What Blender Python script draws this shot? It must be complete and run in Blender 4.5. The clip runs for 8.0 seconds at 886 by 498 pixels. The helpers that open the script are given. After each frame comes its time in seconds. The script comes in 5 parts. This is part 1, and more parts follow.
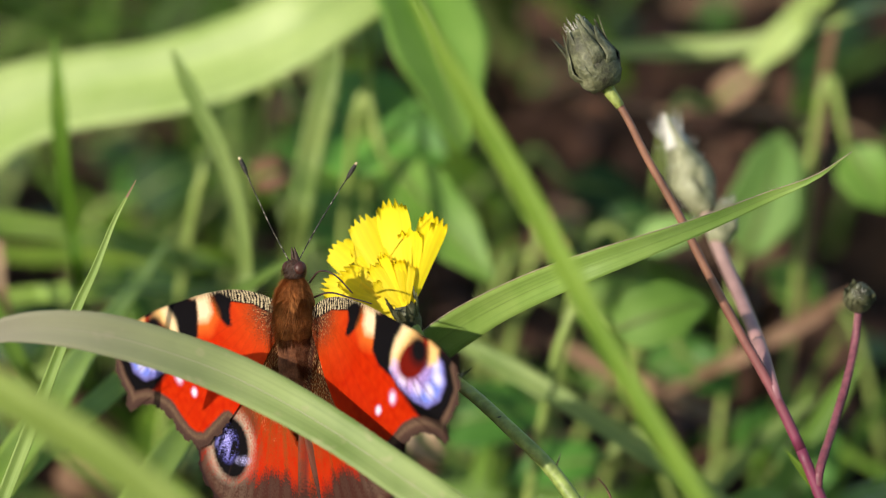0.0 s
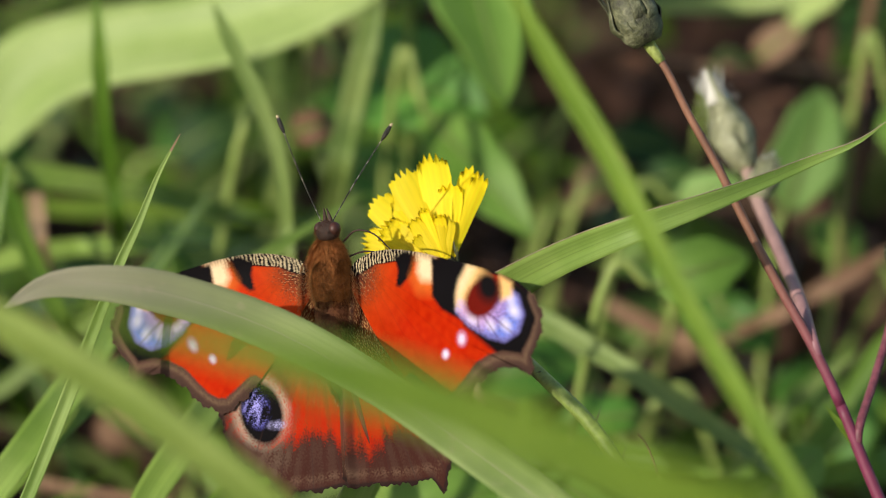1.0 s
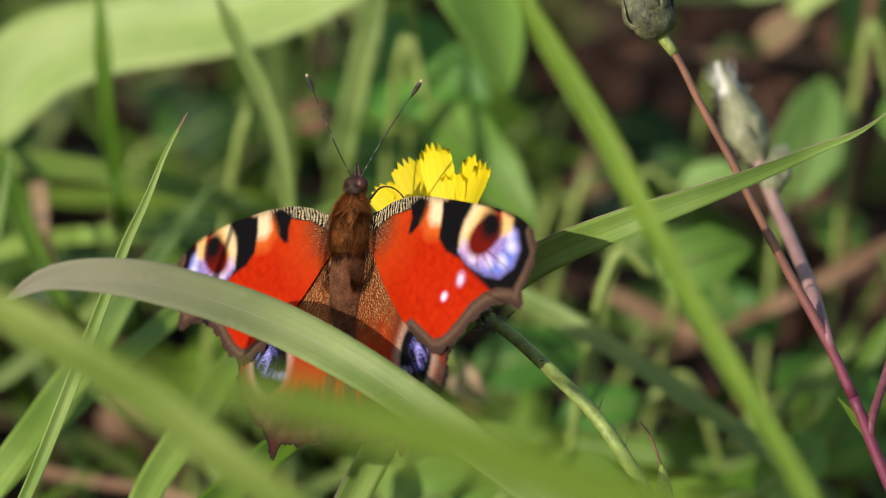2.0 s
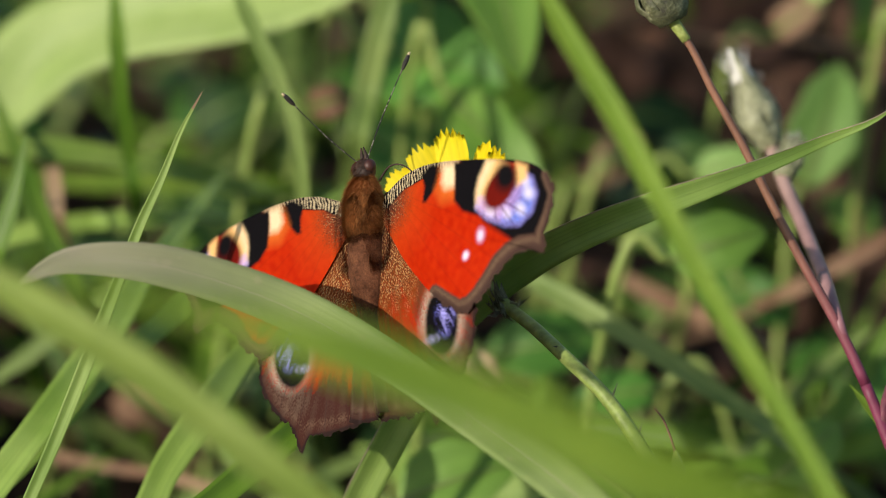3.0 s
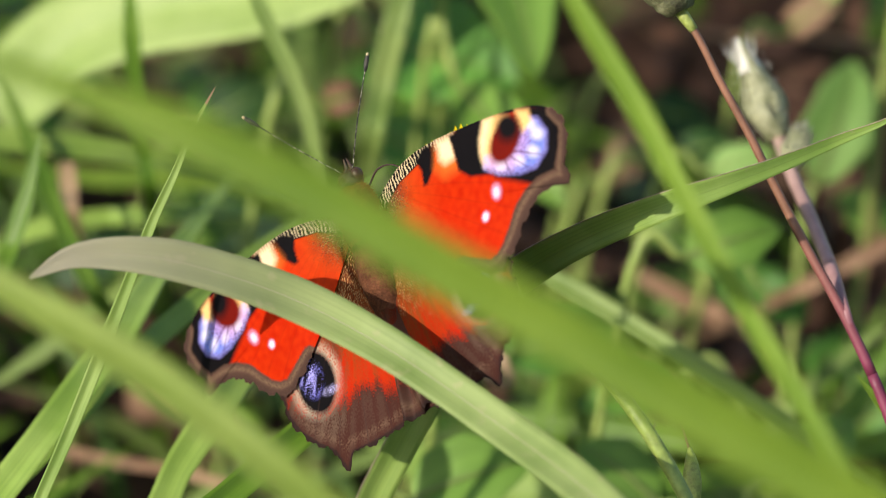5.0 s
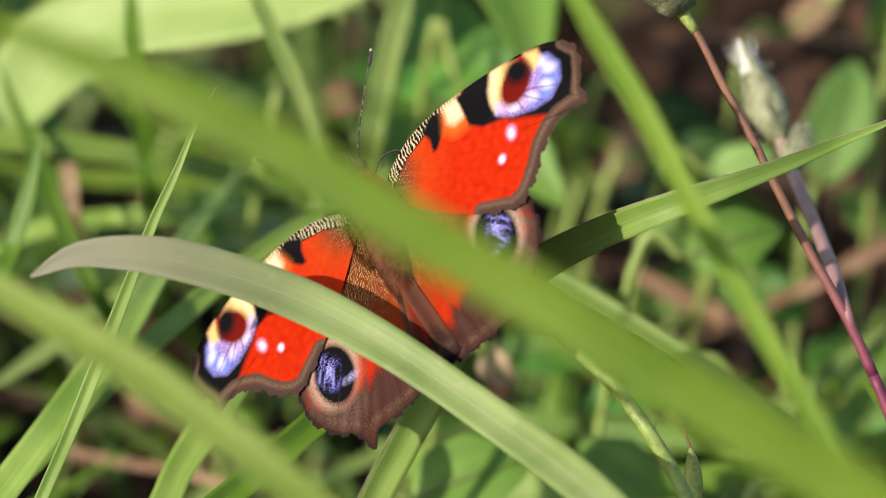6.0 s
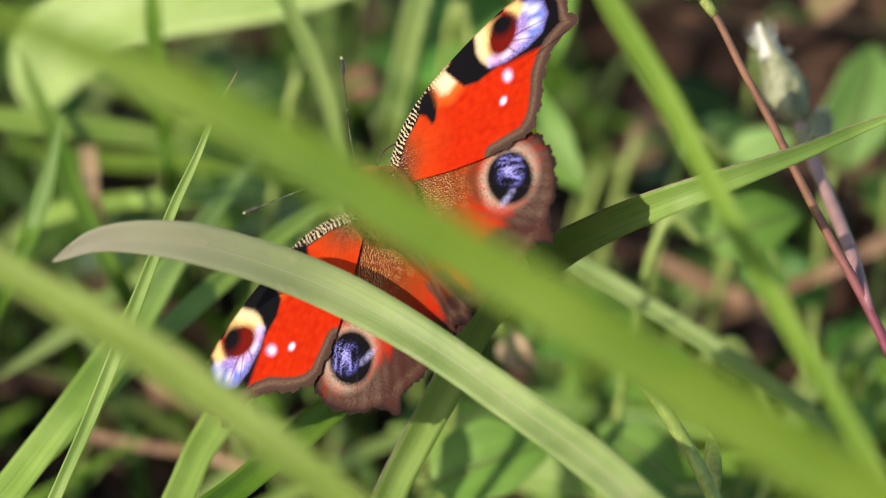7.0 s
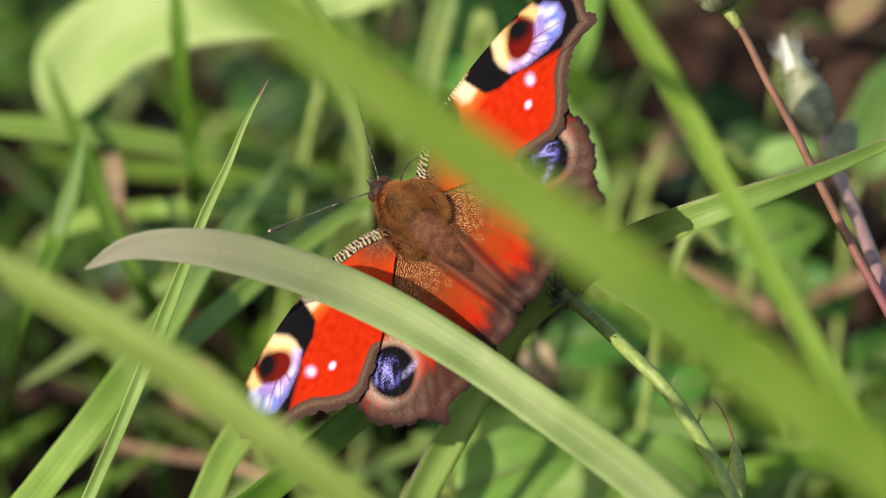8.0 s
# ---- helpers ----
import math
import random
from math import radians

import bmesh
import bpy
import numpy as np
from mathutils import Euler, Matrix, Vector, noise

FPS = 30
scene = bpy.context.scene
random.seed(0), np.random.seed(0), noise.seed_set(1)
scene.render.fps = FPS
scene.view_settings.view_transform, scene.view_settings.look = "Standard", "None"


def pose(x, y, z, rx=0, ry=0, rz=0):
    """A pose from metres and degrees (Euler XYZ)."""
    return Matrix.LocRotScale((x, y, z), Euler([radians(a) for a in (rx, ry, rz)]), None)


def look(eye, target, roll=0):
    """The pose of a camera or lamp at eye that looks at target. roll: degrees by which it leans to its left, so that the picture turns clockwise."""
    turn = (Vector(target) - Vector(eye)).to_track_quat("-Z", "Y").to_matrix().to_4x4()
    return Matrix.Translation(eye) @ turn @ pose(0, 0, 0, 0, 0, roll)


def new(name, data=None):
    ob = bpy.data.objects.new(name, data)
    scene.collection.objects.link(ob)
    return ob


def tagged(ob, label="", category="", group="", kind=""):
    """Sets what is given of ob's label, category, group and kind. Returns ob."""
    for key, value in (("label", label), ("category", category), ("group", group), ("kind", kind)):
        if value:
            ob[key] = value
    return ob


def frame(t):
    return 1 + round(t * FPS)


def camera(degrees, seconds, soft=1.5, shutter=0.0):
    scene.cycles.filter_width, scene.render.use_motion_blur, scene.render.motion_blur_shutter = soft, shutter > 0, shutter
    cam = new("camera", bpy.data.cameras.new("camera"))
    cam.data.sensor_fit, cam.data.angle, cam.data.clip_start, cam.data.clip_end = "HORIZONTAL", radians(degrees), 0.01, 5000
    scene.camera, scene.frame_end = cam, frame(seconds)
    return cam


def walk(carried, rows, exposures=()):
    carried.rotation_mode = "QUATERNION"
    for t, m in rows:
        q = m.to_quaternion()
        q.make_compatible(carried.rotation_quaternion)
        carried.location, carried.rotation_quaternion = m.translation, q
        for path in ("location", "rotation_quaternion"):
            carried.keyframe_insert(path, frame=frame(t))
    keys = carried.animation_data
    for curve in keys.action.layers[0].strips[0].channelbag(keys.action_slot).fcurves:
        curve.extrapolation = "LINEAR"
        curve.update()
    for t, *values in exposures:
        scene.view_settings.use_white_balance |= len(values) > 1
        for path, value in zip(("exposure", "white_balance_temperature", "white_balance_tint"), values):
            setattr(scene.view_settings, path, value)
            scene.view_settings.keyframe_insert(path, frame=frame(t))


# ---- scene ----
# A peacock butterfly basking by a yellow flower in a meadow, seen from half a metre with a long lens.
cam = camera(10.2, 8.0, soft=0.6)
PITCH = radians(24)
ORIGIN = Vector((0, 0, 0.115))
RIGHT = Vector((1, 0, 0))
UP = Vector((0, math.sin(PITCH), math.cos(PITCH)))
AWAY = Vector((0, math.cos(PITCH), -math.sin(PITCH)))
EYE = ORIGIN - 0.6 * AWAY


def at(r, u, f):
    """A place in millimetres right of, up from and behind the flower, in axes leaned by PITCH."""
    return ORIGIN + (r * RIGHT + u * UP + f * AWAY) / 1000


def aim(r, u):
    return look(EYE, at(r, u, 0))


walk(cam, [(0, aim(7.92, 7.99)), (0.2, aim(5.74, 4.23)), (0.3, aim(5.05, 2.60)), (0.4, aim(4.51, 1.71)), (0.5, aim(3.62, 1.64)),
           (0.75, aim(3.21, 2.05)), (1, aim(3.01, 2.53)), (1.2, aim(3.14, 2.60)), (2.3, aim(2.60, 0.55)), (2.5, aim(2.73, 0.27)),
           (3, aim(0.96, -0.55)), (3.5, aim(0.00, 0.00)), (4, aim(-0.20, -0.82)), (4.5, aim(-0.96, -0.82)), (4.7, aim(-0.75, -1.02)),
           (5.8, aim(-0.82, -0.89)), (6, aim(-0.89, -0.96)), (6.5, aim(-1.30, -1.78)), (7, aim(-3.28, -2.94)), (7.5, aim(-5.33, -2.66)),
           (8, aim(-6.22, -1.84))],
     [(0, 0.06, 6800, 6), (0.3, -0.01, 6800, 6), (0.8, -0.19, 6800, 6), (3.6, -0.19, 6800, 6), (4.3, 0.10, 6800, 6), (4.6, 0.15, 6800, 6), (8, 0.17, 6800, 6)])
cam.data.dof.use_dof = True
cam.data.dof.focus_distance = 0.6
cam.data.dof.aperture_fstop = 17.0

# ---- world, sun ----
SUN_DIR = (-0.8 * RIGHT + 0.22 * UP - AWAY).normalized()
world = bpy.data.worlds.new("world")
scene.world = world
world.use_nodes = True
sky = world.node_tree.nodes.new("ShaderNodeTexSky")
sky.sky_type, sky.sun_disc = "NISHITA", False
sky.sun_elevation = math.asin(SUN_DIR.z)
sky.sun_rotation = math.atan2(SUN_DIR.x, SUN_DIR.y)
backdrop = world.node_tree.nodes["Background"]
world.node_tree.links.new(sky.outputs[0], backdrop.inputs[0])
backdrop.inputs[1].default_value = 0.15
sun = new("sun", bpy.data.lights.new("sun", "SUN"))
sun.data.energy, sun.data.angle, sun.data.color = 4.5, radians(0.5), (1.0, 0.91, 0.83)
sun.matrix_world = look(SUN_DIR * 5, (0, 0, 0))


# ---- materials ----
def material(name):
    m = bpy.data.materials.new(name)
    m.use_nodes = True
    m.node_tree.nodes.clear()
    return m, m.node_tree.nodes, m.node_tree.links


def node(nodes, kind, **inputs):
    n = nodes.new(kind)
    for key, value in inputs.items():
        n.inputs[key.replace("_", " ")].default_value = value
    return n


def ramp(nodes, stops):
    r = nodes.new("ShaderNodeValToRGB")
    while len(r.color_ramp.elements) < len(stops):
        r.color_ramp.elements.new(0.5)
    for e, (p, c) in zip(r.color_ramp.elements, stops):
        e.position, e.color = p, (*c, 1)
    return r


def mix(nodes, links, kind, fac, a, b):
    n = nodes.new("ShaderNodeMix")
    n.data_type, n.blend_type = "RGBA", kind
    for socket, value in ((n.inputs[0], fac), (n.inputs[6], a), (n.inputs[7], b)):
        if isinstance(value, (int, float)):
            socket.default_value = value
        elif isinstance(value, tuple):
            socket.default_value = (*value, 1)
        else:
            links.new(value, socket)
    return n.outputs[2]


def leafy(name, dark, light, through_light=0.4, rough=0.42, veins=26.0, blotch=(0.3, 0.22, 0.1), spots=0.0, streak=0.22, grey_tip=0.0):
    """A leaf: lengthwise veins by its UV, patches by place, light passing through it."""
    m, n, l = material(name)
    uv = n.new("ShaderNodeUVMap")
    stretch = node(n, "ShaderNodeMapping")
    stretch.inputs["Scale"].default_value = (veins, 0.35, 1)
    l.new(uv.outputs[0], stretch.inputs[0])
    fibre = node(n, "ShaderNodeTexNoise", Scale=1.0, Detail=3.0)
    l.new(stretch.outputs[0], fibre.inputs["Vector"])
    place = n.new("ShaderNodeNewGeometry")
    patch = node(n, "ShaderNodeTexNoise", Scale=90.0, Detail=4.0)
    l.new(place.outputs["Position"], patch.inputs["Vector"])
    tone = ramp(n, [(0.32, dark), (0.68, light)])
    l.new(patch.outputs[0], tone.inputs[0])
    lines = ramp(n, [(0.35, (1 - streak, 1 - 0.85 * streak, 1 - streak)), (0.62, (1.1, 1.08, 1.1))])
    l.new(fibre.outputs[0], lines.inputs[0])
    colour = mix(n, l, "MULTIPLY", 0.85, tone.outputs[0], lines.outputs[0])
    info = n.new("ShaderNodeObjectInfo")
    hue = node(n, "ShaderNodeHueSaturation", Saturation=1.0, Fac=1.0)
    vary = node(n, "ShaderNodeMapRange")
    vary.inputs["To Min"].default_value, vary.inputs["To Max"].default_value = 0.82, 1.16
    l.new(info.outputs["Random"], vary.inputs[0])
    l.new(vary.outputs[0], hue.inputs["Value"])
    l.new(colour, hue.inputs["Color"])
    colour = hue.outputs[0]
    if spots:
        fine = node(n, "ShaderNodeTexNoise", Scale=420.0, Detail=2.0)
        l.new(place.outputs["Position"], fine.inputs["Vector"])
        cut = ramp(n, [(0.62, (0, 0, 0)), (0.7, (spots, spots, spots))])
        l.new(fine.outputs[0], cut.inputs[0])
        colour = mix(n, l, "MIX", cut.outputs[0], colour, blotch)
    if grey_tip:
        along = n.new("ShaderNodeSeparateXYZ")
        l.new(uv.outputs[0], along.inputs[0])
        fade = node(n, "ShaderNodeMapRange")
        for key, value in (("From Min", 0.5), ("From Max", 4.0), ("To Min", grey_tip), ("To Max", 0.0)):
            fade.inputs[key].default_value = value
        l.new(along.outputs[1], fade.inputs[0])
        colour = mix(n, l, "MIX", fade.outputs[0], colour, (0.40, 0.345, 0.27))
    bump = node(n, "ShaderNodeBump", Strength=0.2, Distance=0.0002)
    l.new(fibre.outputs[0], bump.inputs["Height"])
    skin = node(n, "ShaderNodeBsdfPrincipled", Roughness=rough)
    skin.inputs["Specular IOR Level"].default_value = 0.28
    l.new(colour, skin.inputs["Base Color"])
    l.new(bump.outputs[0], skin.inputs["Normal"])
    glow = n.new("ShaderNodeBsdfTranslucent")
    warm = mix(n, l, "MULTIPLY", 1.0, colour, (1.08, 1.2, 0.5))
    l.new(warm, glow.inputs[0])
    blend = n.new("ShaderNodeMixShader")
    blend.inputs[0].default_value = 0.55 * through_light
    out = n.new("ShaderNodeOutputMaterial")
    l.new(skin.outputs[0], blend.inputs[1])
    l.new(glow.outputs[0], blend.inputs[2])
    l.new(blend.outputs[0], out.inputs[0])
    return m


def mottled(name, stops, scale=400.0, rough=0.75, bump_size=0.0003, strength=0.6, gloss=0.5):
    m, n, l = material(name)
    place = n.new("ShaderNodeNewGeometry")
    big = node(n, "ShaderNodeTexNoise", Scale=scale, Detail=6.0, Roughness=0.65)
    l.new(place.outputs["Position"], big.inputs["Vector"])
    tone = ramp(n, stops)
    l.new(big.outputs[0], tone.inputs[0])
    small = node(n, "ShaderNodeTexNoise", Scale=scale * 6, Detail=3.0)
    l.new(place.outputs["Position"], small.inputs["Vector"])
    grain = ramp(n, [(0.3, (0.7, 0.7, 0.7)), (0.7, (1.2, 1.2, 1.2))])
    l.new(small.outputs[0], grain.inputs[0])
    skin = node(n, "ShaderNodeBsdfPrincipled", Roughness=rough)
    skin.inputs["Specular IOR Level"].default_value = gloss
    bump = node(n, "ShaderNodeBump", Strength=strength, Distance=bump_size)
    l.new(small.outputs[0], bump.inputs["Height"])
    l.new(bump.outputs[0], skin.inputs["Normal"])
    l.new(mix(n, l, "MULTIPLY", 1.0, tone.outputs[0], grain.outputs[0]), skin.inputs["Base Color"])
    out = n.new("ShaderNodeOutputMaterial")
    l.new(skin.outputs[0], out.inputs[0])
    return m


def meadow_soil(name):
    """Dark crumbly soil that gives way to turf away from the open patch."""
    m, n, l = material(name)
    place = n.new("ShaderNodeNewGeometry")
    crumb = node(n, "ShaderNodeTexNoise", Scale=60.0, Detail=6.0, Roughness=0.65)
    fine = node(n, "ShaderNodeTexNoise", Scale=420.0, Detail=3.0)
    tuft = node(n, "ShaderNodeTexNoise", Scale=14.0, Detail=6.0, Roughness=0.7)
    edge = node(n, "ShaderNodeTexNoise", Scale=6.0, Detail=3.0)
    for t in (crumb, fine, tuft, edge):
        l.new(place.outputs["Position"], t.inputs["Vector"])
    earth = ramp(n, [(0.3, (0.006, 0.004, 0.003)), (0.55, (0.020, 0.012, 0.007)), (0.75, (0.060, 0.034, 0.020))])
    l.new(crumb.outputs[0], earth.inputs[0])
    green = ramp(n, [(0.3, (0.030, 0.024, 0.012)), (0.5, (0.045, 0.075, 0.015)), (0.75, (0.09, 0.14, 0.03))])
    l.new(tuft.outputs[0], green.inputs[0])
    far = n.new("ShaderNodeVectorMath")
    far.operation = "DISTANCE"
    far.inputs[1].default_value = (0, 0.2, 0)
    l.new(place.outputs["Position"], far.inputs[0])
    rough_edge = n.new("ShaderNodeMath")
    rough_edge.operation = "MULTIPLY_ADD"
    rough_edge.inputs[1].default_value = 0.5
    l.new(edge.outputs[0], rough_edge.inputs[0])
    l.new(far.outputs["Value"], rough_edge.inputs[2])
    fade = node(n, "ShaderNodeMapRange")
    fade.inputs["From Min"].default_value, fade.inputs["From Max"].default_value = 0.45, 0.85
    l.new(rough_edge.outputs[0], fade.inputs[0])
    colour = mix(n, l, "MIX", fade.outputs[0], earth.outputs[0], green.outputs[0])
    grain = ramp(n, [(0.3, (0.7, 0.7, 0.7)), (0.7, (1.25, 1.25, 1.25))])
    l.new(fine.outputs[0], grain.inputs[0])
    skin = node(n, "ShaderNodeBsdfPrincipled", Roughness=0.95)
    skin.inputs["Specular IOR Level"].default_value = 0.1
    bump = node(n, "ShaderNodeBump", Strength=1.0, Distance=0.003)
    l.new(fine.outputs[0], bump.inputs["Height"])
    l.new(bump.outputs[0], skin.inputs["Normal"])
    l.new(mix(n, l, "MULTIPLY", 1.0, colour, grain.outputs[0]), skin.inputs["Base Color"])
    out = n.new("ShaderNodeOutputMaterial")
    l.new(skin.outputs[0], out.inputs[0])
    return m


def scaled_wing(name):
    """Wing scales: their colours lie in the mesh, with a fine dusty grain over them."""
    m, n, l = material(name)
    tint = n.new("ShaderNodeVertexColor")
    tint.layer_name = "scales"
    coords = n.new("ShaderNodeTexCoord")
    dust = node(n, "ShaderNodeTexNoise", Scale=9000.0, Detail=2.0)
    l.new(coords.outputs["Object"], dust.inputs["Vector"])
    soft = node(n, "ShaderNodeTexNoise", Scale=500.0, Detail=3.0)
    l.new(coords.outputs["Object"], soft.inputs["Vector"])
    grain = ramp(n, [(0.3, (0.92, 0.92, 0.92)), (0.7, (1.06, 1.06, 1.06))])
    l.new(dust.outputs[0], grain.inputs[0])
    cloud = ramp(n, [(0.3, (0.95, 0.95, 0.95)), (0.7, (1.04, 1.04, 1.04))])
    l.new(soft.outputs[0], cloud.inputs[0])
    colour = mix(n, l, "MULTIPLY", 1.0, tint.outputs[0], grain.outputs[0])
    colour = mix(n, l, "MULTIPLY", 1.0, colour, cloud.outputs[0])
    skin = node(n, "ShaderNodeBsdfPrincipled", Roughness=0.55)
    skin.inputs["Specular IOR Level"].default_value = 0.05
    bump = node(n, "ShaderNodeBump", Strength=0.15, Distance=0.00002)
    l.new(dust.outputs[0], bump.inputs["Height"])
    l.new(bump.outputs[0], skin.inputs["Normal"])
    l.new(colour, skin.inputs["Base Color"])
    glow = n.new("ShaderNodeBsdfTranslucent")
    l.new(colour, glow.inputs[0])
    blend = n.new("ShaderNodeMixShader")
    blend.inputs[0].default_value = 0.10
    out = n.new("ShaderNodeOutputMaterial")
    l.new(skin.outputs[0], blend.inputs[1])
    l.new(glow.outputs[0], blend.inputs[2])
    l.new(blend.outputs[0], out.inputs[0])
    return m


def stem_fade(name, low, high, z_low, z_high):
    """A stem whose colour turns from low to high over a height of the plant."""
    m, n, l = material(name)
    coords = n.new("ShaderNodeTexCoord")
    split = n.new("ShaderNodeSeparateXYZ")
    l.new(coords.outputs["Object"], split.inputs[0])
    fade = node(n, "ShaderNodeMapRange")
    fade.inputs["From Min"].default_value, fade.inputs["From Max"].default_value = z_low, z_high
    l.new(split.outputs[2], fade.inputs[0])
    colour = mix(n, l, "MIX", fade.outputs[0], low, high)
    spots = node(n, "ShaderNodeTexNoise", Scale=260.0, Detail=4.0)
    l.new(coords.outputs["Object"], spots.inputs["Vector"])
    tone = ramp(n, [(0.3, (0.72, 0.72, 0.72)), (0.7, (1.2, 1.2, 1.2))])
    l.new(spots.outputs[0], tone.inputs[0])
    skin = node(n, "ShaderNodeBsdfPrincipled", Roughness=0.5)
    l.new(mix(n, l, "MULTIPLY", 1.0, colour, tone.outputs[0]), skin.inputs["Base Color"])
    out = n.new("ShaderNodeOutputMaterial")
    l.new(skin.outputs[0], out.inputs[0])
    return m


GRASS_PALE = leafy("grass_pale", (0.15, 0.22, 0.058), (0.25, 0.32, 0.112), 0.3, 0.5, 30, (0.42, 0.35, 0.22), 0.25, 0.14, 0.8)
GRASS_YELLOW = leafy("grass_yellow", (0.125, 0.225, 0.016), (0.20, 0.31, 0.032), 0.45, 0.55, streak=0.2)
GRASS_OLIVE = leafy("grass_olive", (0.175, 0.25, 0.038), (0.25, 0.33, 0.065), 0.35, 0.5, streak=0.2)
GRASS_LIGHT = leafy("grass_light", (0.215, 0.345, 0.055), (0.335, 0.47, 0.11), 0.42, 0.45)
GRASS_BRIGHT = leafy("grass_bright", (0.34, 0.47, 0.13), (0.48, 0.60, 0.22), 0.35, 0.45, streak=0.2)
GRASS_MID = leafy("grass_mid", (0.085, 0.185, 0.014), (0.16, 0.275, 0.035), 0.4, 0.4, streak=0.14)
GRASS_FRESH = leafy("grass_fresh", (0.17, 0.28, 0.05), (0.27, 0.38, 0.095), 0.4, 0.5, streak=0.10)
# low grass green darkened so the colour carries the meadow's shade
GRASS_SHADED = leafy("grass_shaded", (0.030, 0.075, 0.008), (0.065, 0.125, 0.015), 0.35, 0.5)
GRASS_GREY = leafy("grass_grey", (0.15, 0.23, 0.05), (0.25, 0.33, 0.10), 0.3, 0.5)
DRY = leafy("dry_grass", (0.17, 0.09, 0.05), (0.33, 0.21, 0.13), 0.2, 0.7, 18)
DRY_DARK = leafy("dry_stem", (0.030, 0.014, 0.009), (0.115, 0.055, 0.032), 0.1, 0.75, 18)
LEAF_MID = leafy("leaf_mid", (0.065, 0.19, 0.024), (0.12, 0.29, 0.05), 0.35, 0.5, 5)
LEAF_PALE = leafy("leaf_pale", (0.12, 0.25, 0.03), (0.21, 0.36, 0.07), 0.4, 0.5, 5)
# darker copy of the leaf green, with shade among the leaves painted in
LEAF_SHADED = leafy("leaf_shaded", (0.018, 0.060, 0.013), (0.038, 0.095, 0.020), 0.3, 0.5, 5)
LEAF_LIGHT = leafy("leaf_light", (0.19, 0.35, 0.08), (0.29, 0.46, 0.14), 0.4, 0.5, 5)
SOIL = meadow_soil("soil")
DRY_PALE = leafy("dry_pale", (0.36, 0.24, 0.14), (0.56, 0.42, 0.27), 0.2, 0.7, 14)
PETAL = leafy("petal", (0.93, 0.72, 0.014), (0.96, 0.79, 0.025), 0.45, 0.6, 9, streak=0.08)
STEM_GREEN = mottled("stem_green", [(0.3, (0.22, 0.31, 0.065)), (0.7, (0.33, 0.41, 0.11))], 150, 0.5)
STEM_BUD = stem_fade("stem_bud", (0.21, 0.036, 0.080), (0.25, 0.115, 0.07), 0.096, 0.113)
STEM_PURPLE = mottled("stem_purple", [(0.3, (0.16, 0.035, 0.055)), (0.7, (0.27, 0.09, 0.11))], 200, 0.5)
STEM_PALE = mottled("stem_pale", [(0.3, (0.30, 0.24, 0.14)), (0.7, (0.42, 0.34, 0.24))], 200, 0.55)
STEM_PINK = stem_fade("stem_pink", (0.23, 0.045, 0.10), (0.48, 0.36, 0.28), 0.099, 0.111)
STEM_RED = mottled("stem_red", [(0.3, (0.17, 0.07, 0.045)), (0.7, (0.28, 0.135, 0.085))], 200, 0.5)
BRACT = mottled("bract", [(0.32, (0.035, 0.032, 0.018)), (0.5, (0.10, 0.105, 0.05)), (0.68, (0.24, 0.24, 0.14))], 420, 0.6)
BRACT_PALE = mottled("bract_pale", [(0.3, (0.17, 0.18, 0.08)), (0.7, (0.42, 0.42, 0.27))], 420, 0.6)
DOWN = mottled("down", [(0.3, (0.62, 0.60, 0.52)), (0.7, (0.82, 0.80, 0.74))], 700, 0.8)
POD = mottled("pod", [(0.3, (0.27, 0.33, 0.07)), (0.7, (0.33, 0.38, 0.10))], 300, 0.5)
SCALES = scaled_wing("wing_scales")
FUR = mottled("fur", [(0.3, (0.16, 0.056, 0.016)), (0.7, (0.50, 0.20, 0.062))], 420, 0.8, gloss=0.12)
FUR_DARK = mottled("fur_dark", [(0.3, (0.065, 0.024, 0.012)), (0.7, (0.19, 0.075, 0.036))], 700, 0.8, gloss=0.12)
FUR_GOLD = mottled("fur_gold", [(0.3, (0.13, 0.045, 0.012)), (0.7, (0.40, 0.17, 0.055))], 420, 0.8, gloss=0.12)
FUR_OLIVE = mottled("fur_olive", [(0.3, (0.12, 0.066, 0.022)), (0.7, (0.34, 0.20, 0.075))], 420, 0.8, gloss=0.12)
CHITIN = mottled("chitin", [(0.3, (0.022, 0.011, 0.007)), (0.7, (0.07, 0.032, 0.018))], 900, 0.55)
EYE_DARK = mottled("eye_dark", [(0.3, (0.035, 0.011, 0.007)), (0.7, (0.085, 0.025, 0.016))], 900, 0.5, 0.0001, 0.2)
FEELER = mottled("feeler", [(0.5, (0.012, 0.010, 0.009)), (0.62, (0.42, 0.38, 0.30))], 2300, 0.55)
CLUB = mottled("club", [(0.4, (0.014, 0.012, 0.010)), (0.75, (0.10, 0.09, 0.07))], 1500, 0.5)
CLUB_TIP = mottled("club_tip", [(0.3, (0.55, 0.40, 0.22)), (0.7, (0.75, 0.62, 0.40))], 900, 0.6)


# ---- mesh helpers ----
def part(name, bm, mat, parent=None, label=""):
    """Links a bmesh as one mesh object, under parent where there is one."""
    data = bpy.data.meshes.new(name)
    bm.to_mesh(data)
    bm.free()
    data.materials.append(mat)
    for p in data.polygons:
        p.use_smooth = True
    ob = new(name, data)
    ob.parent = parent
    if label:
        tagged(ob, label)
    return ob


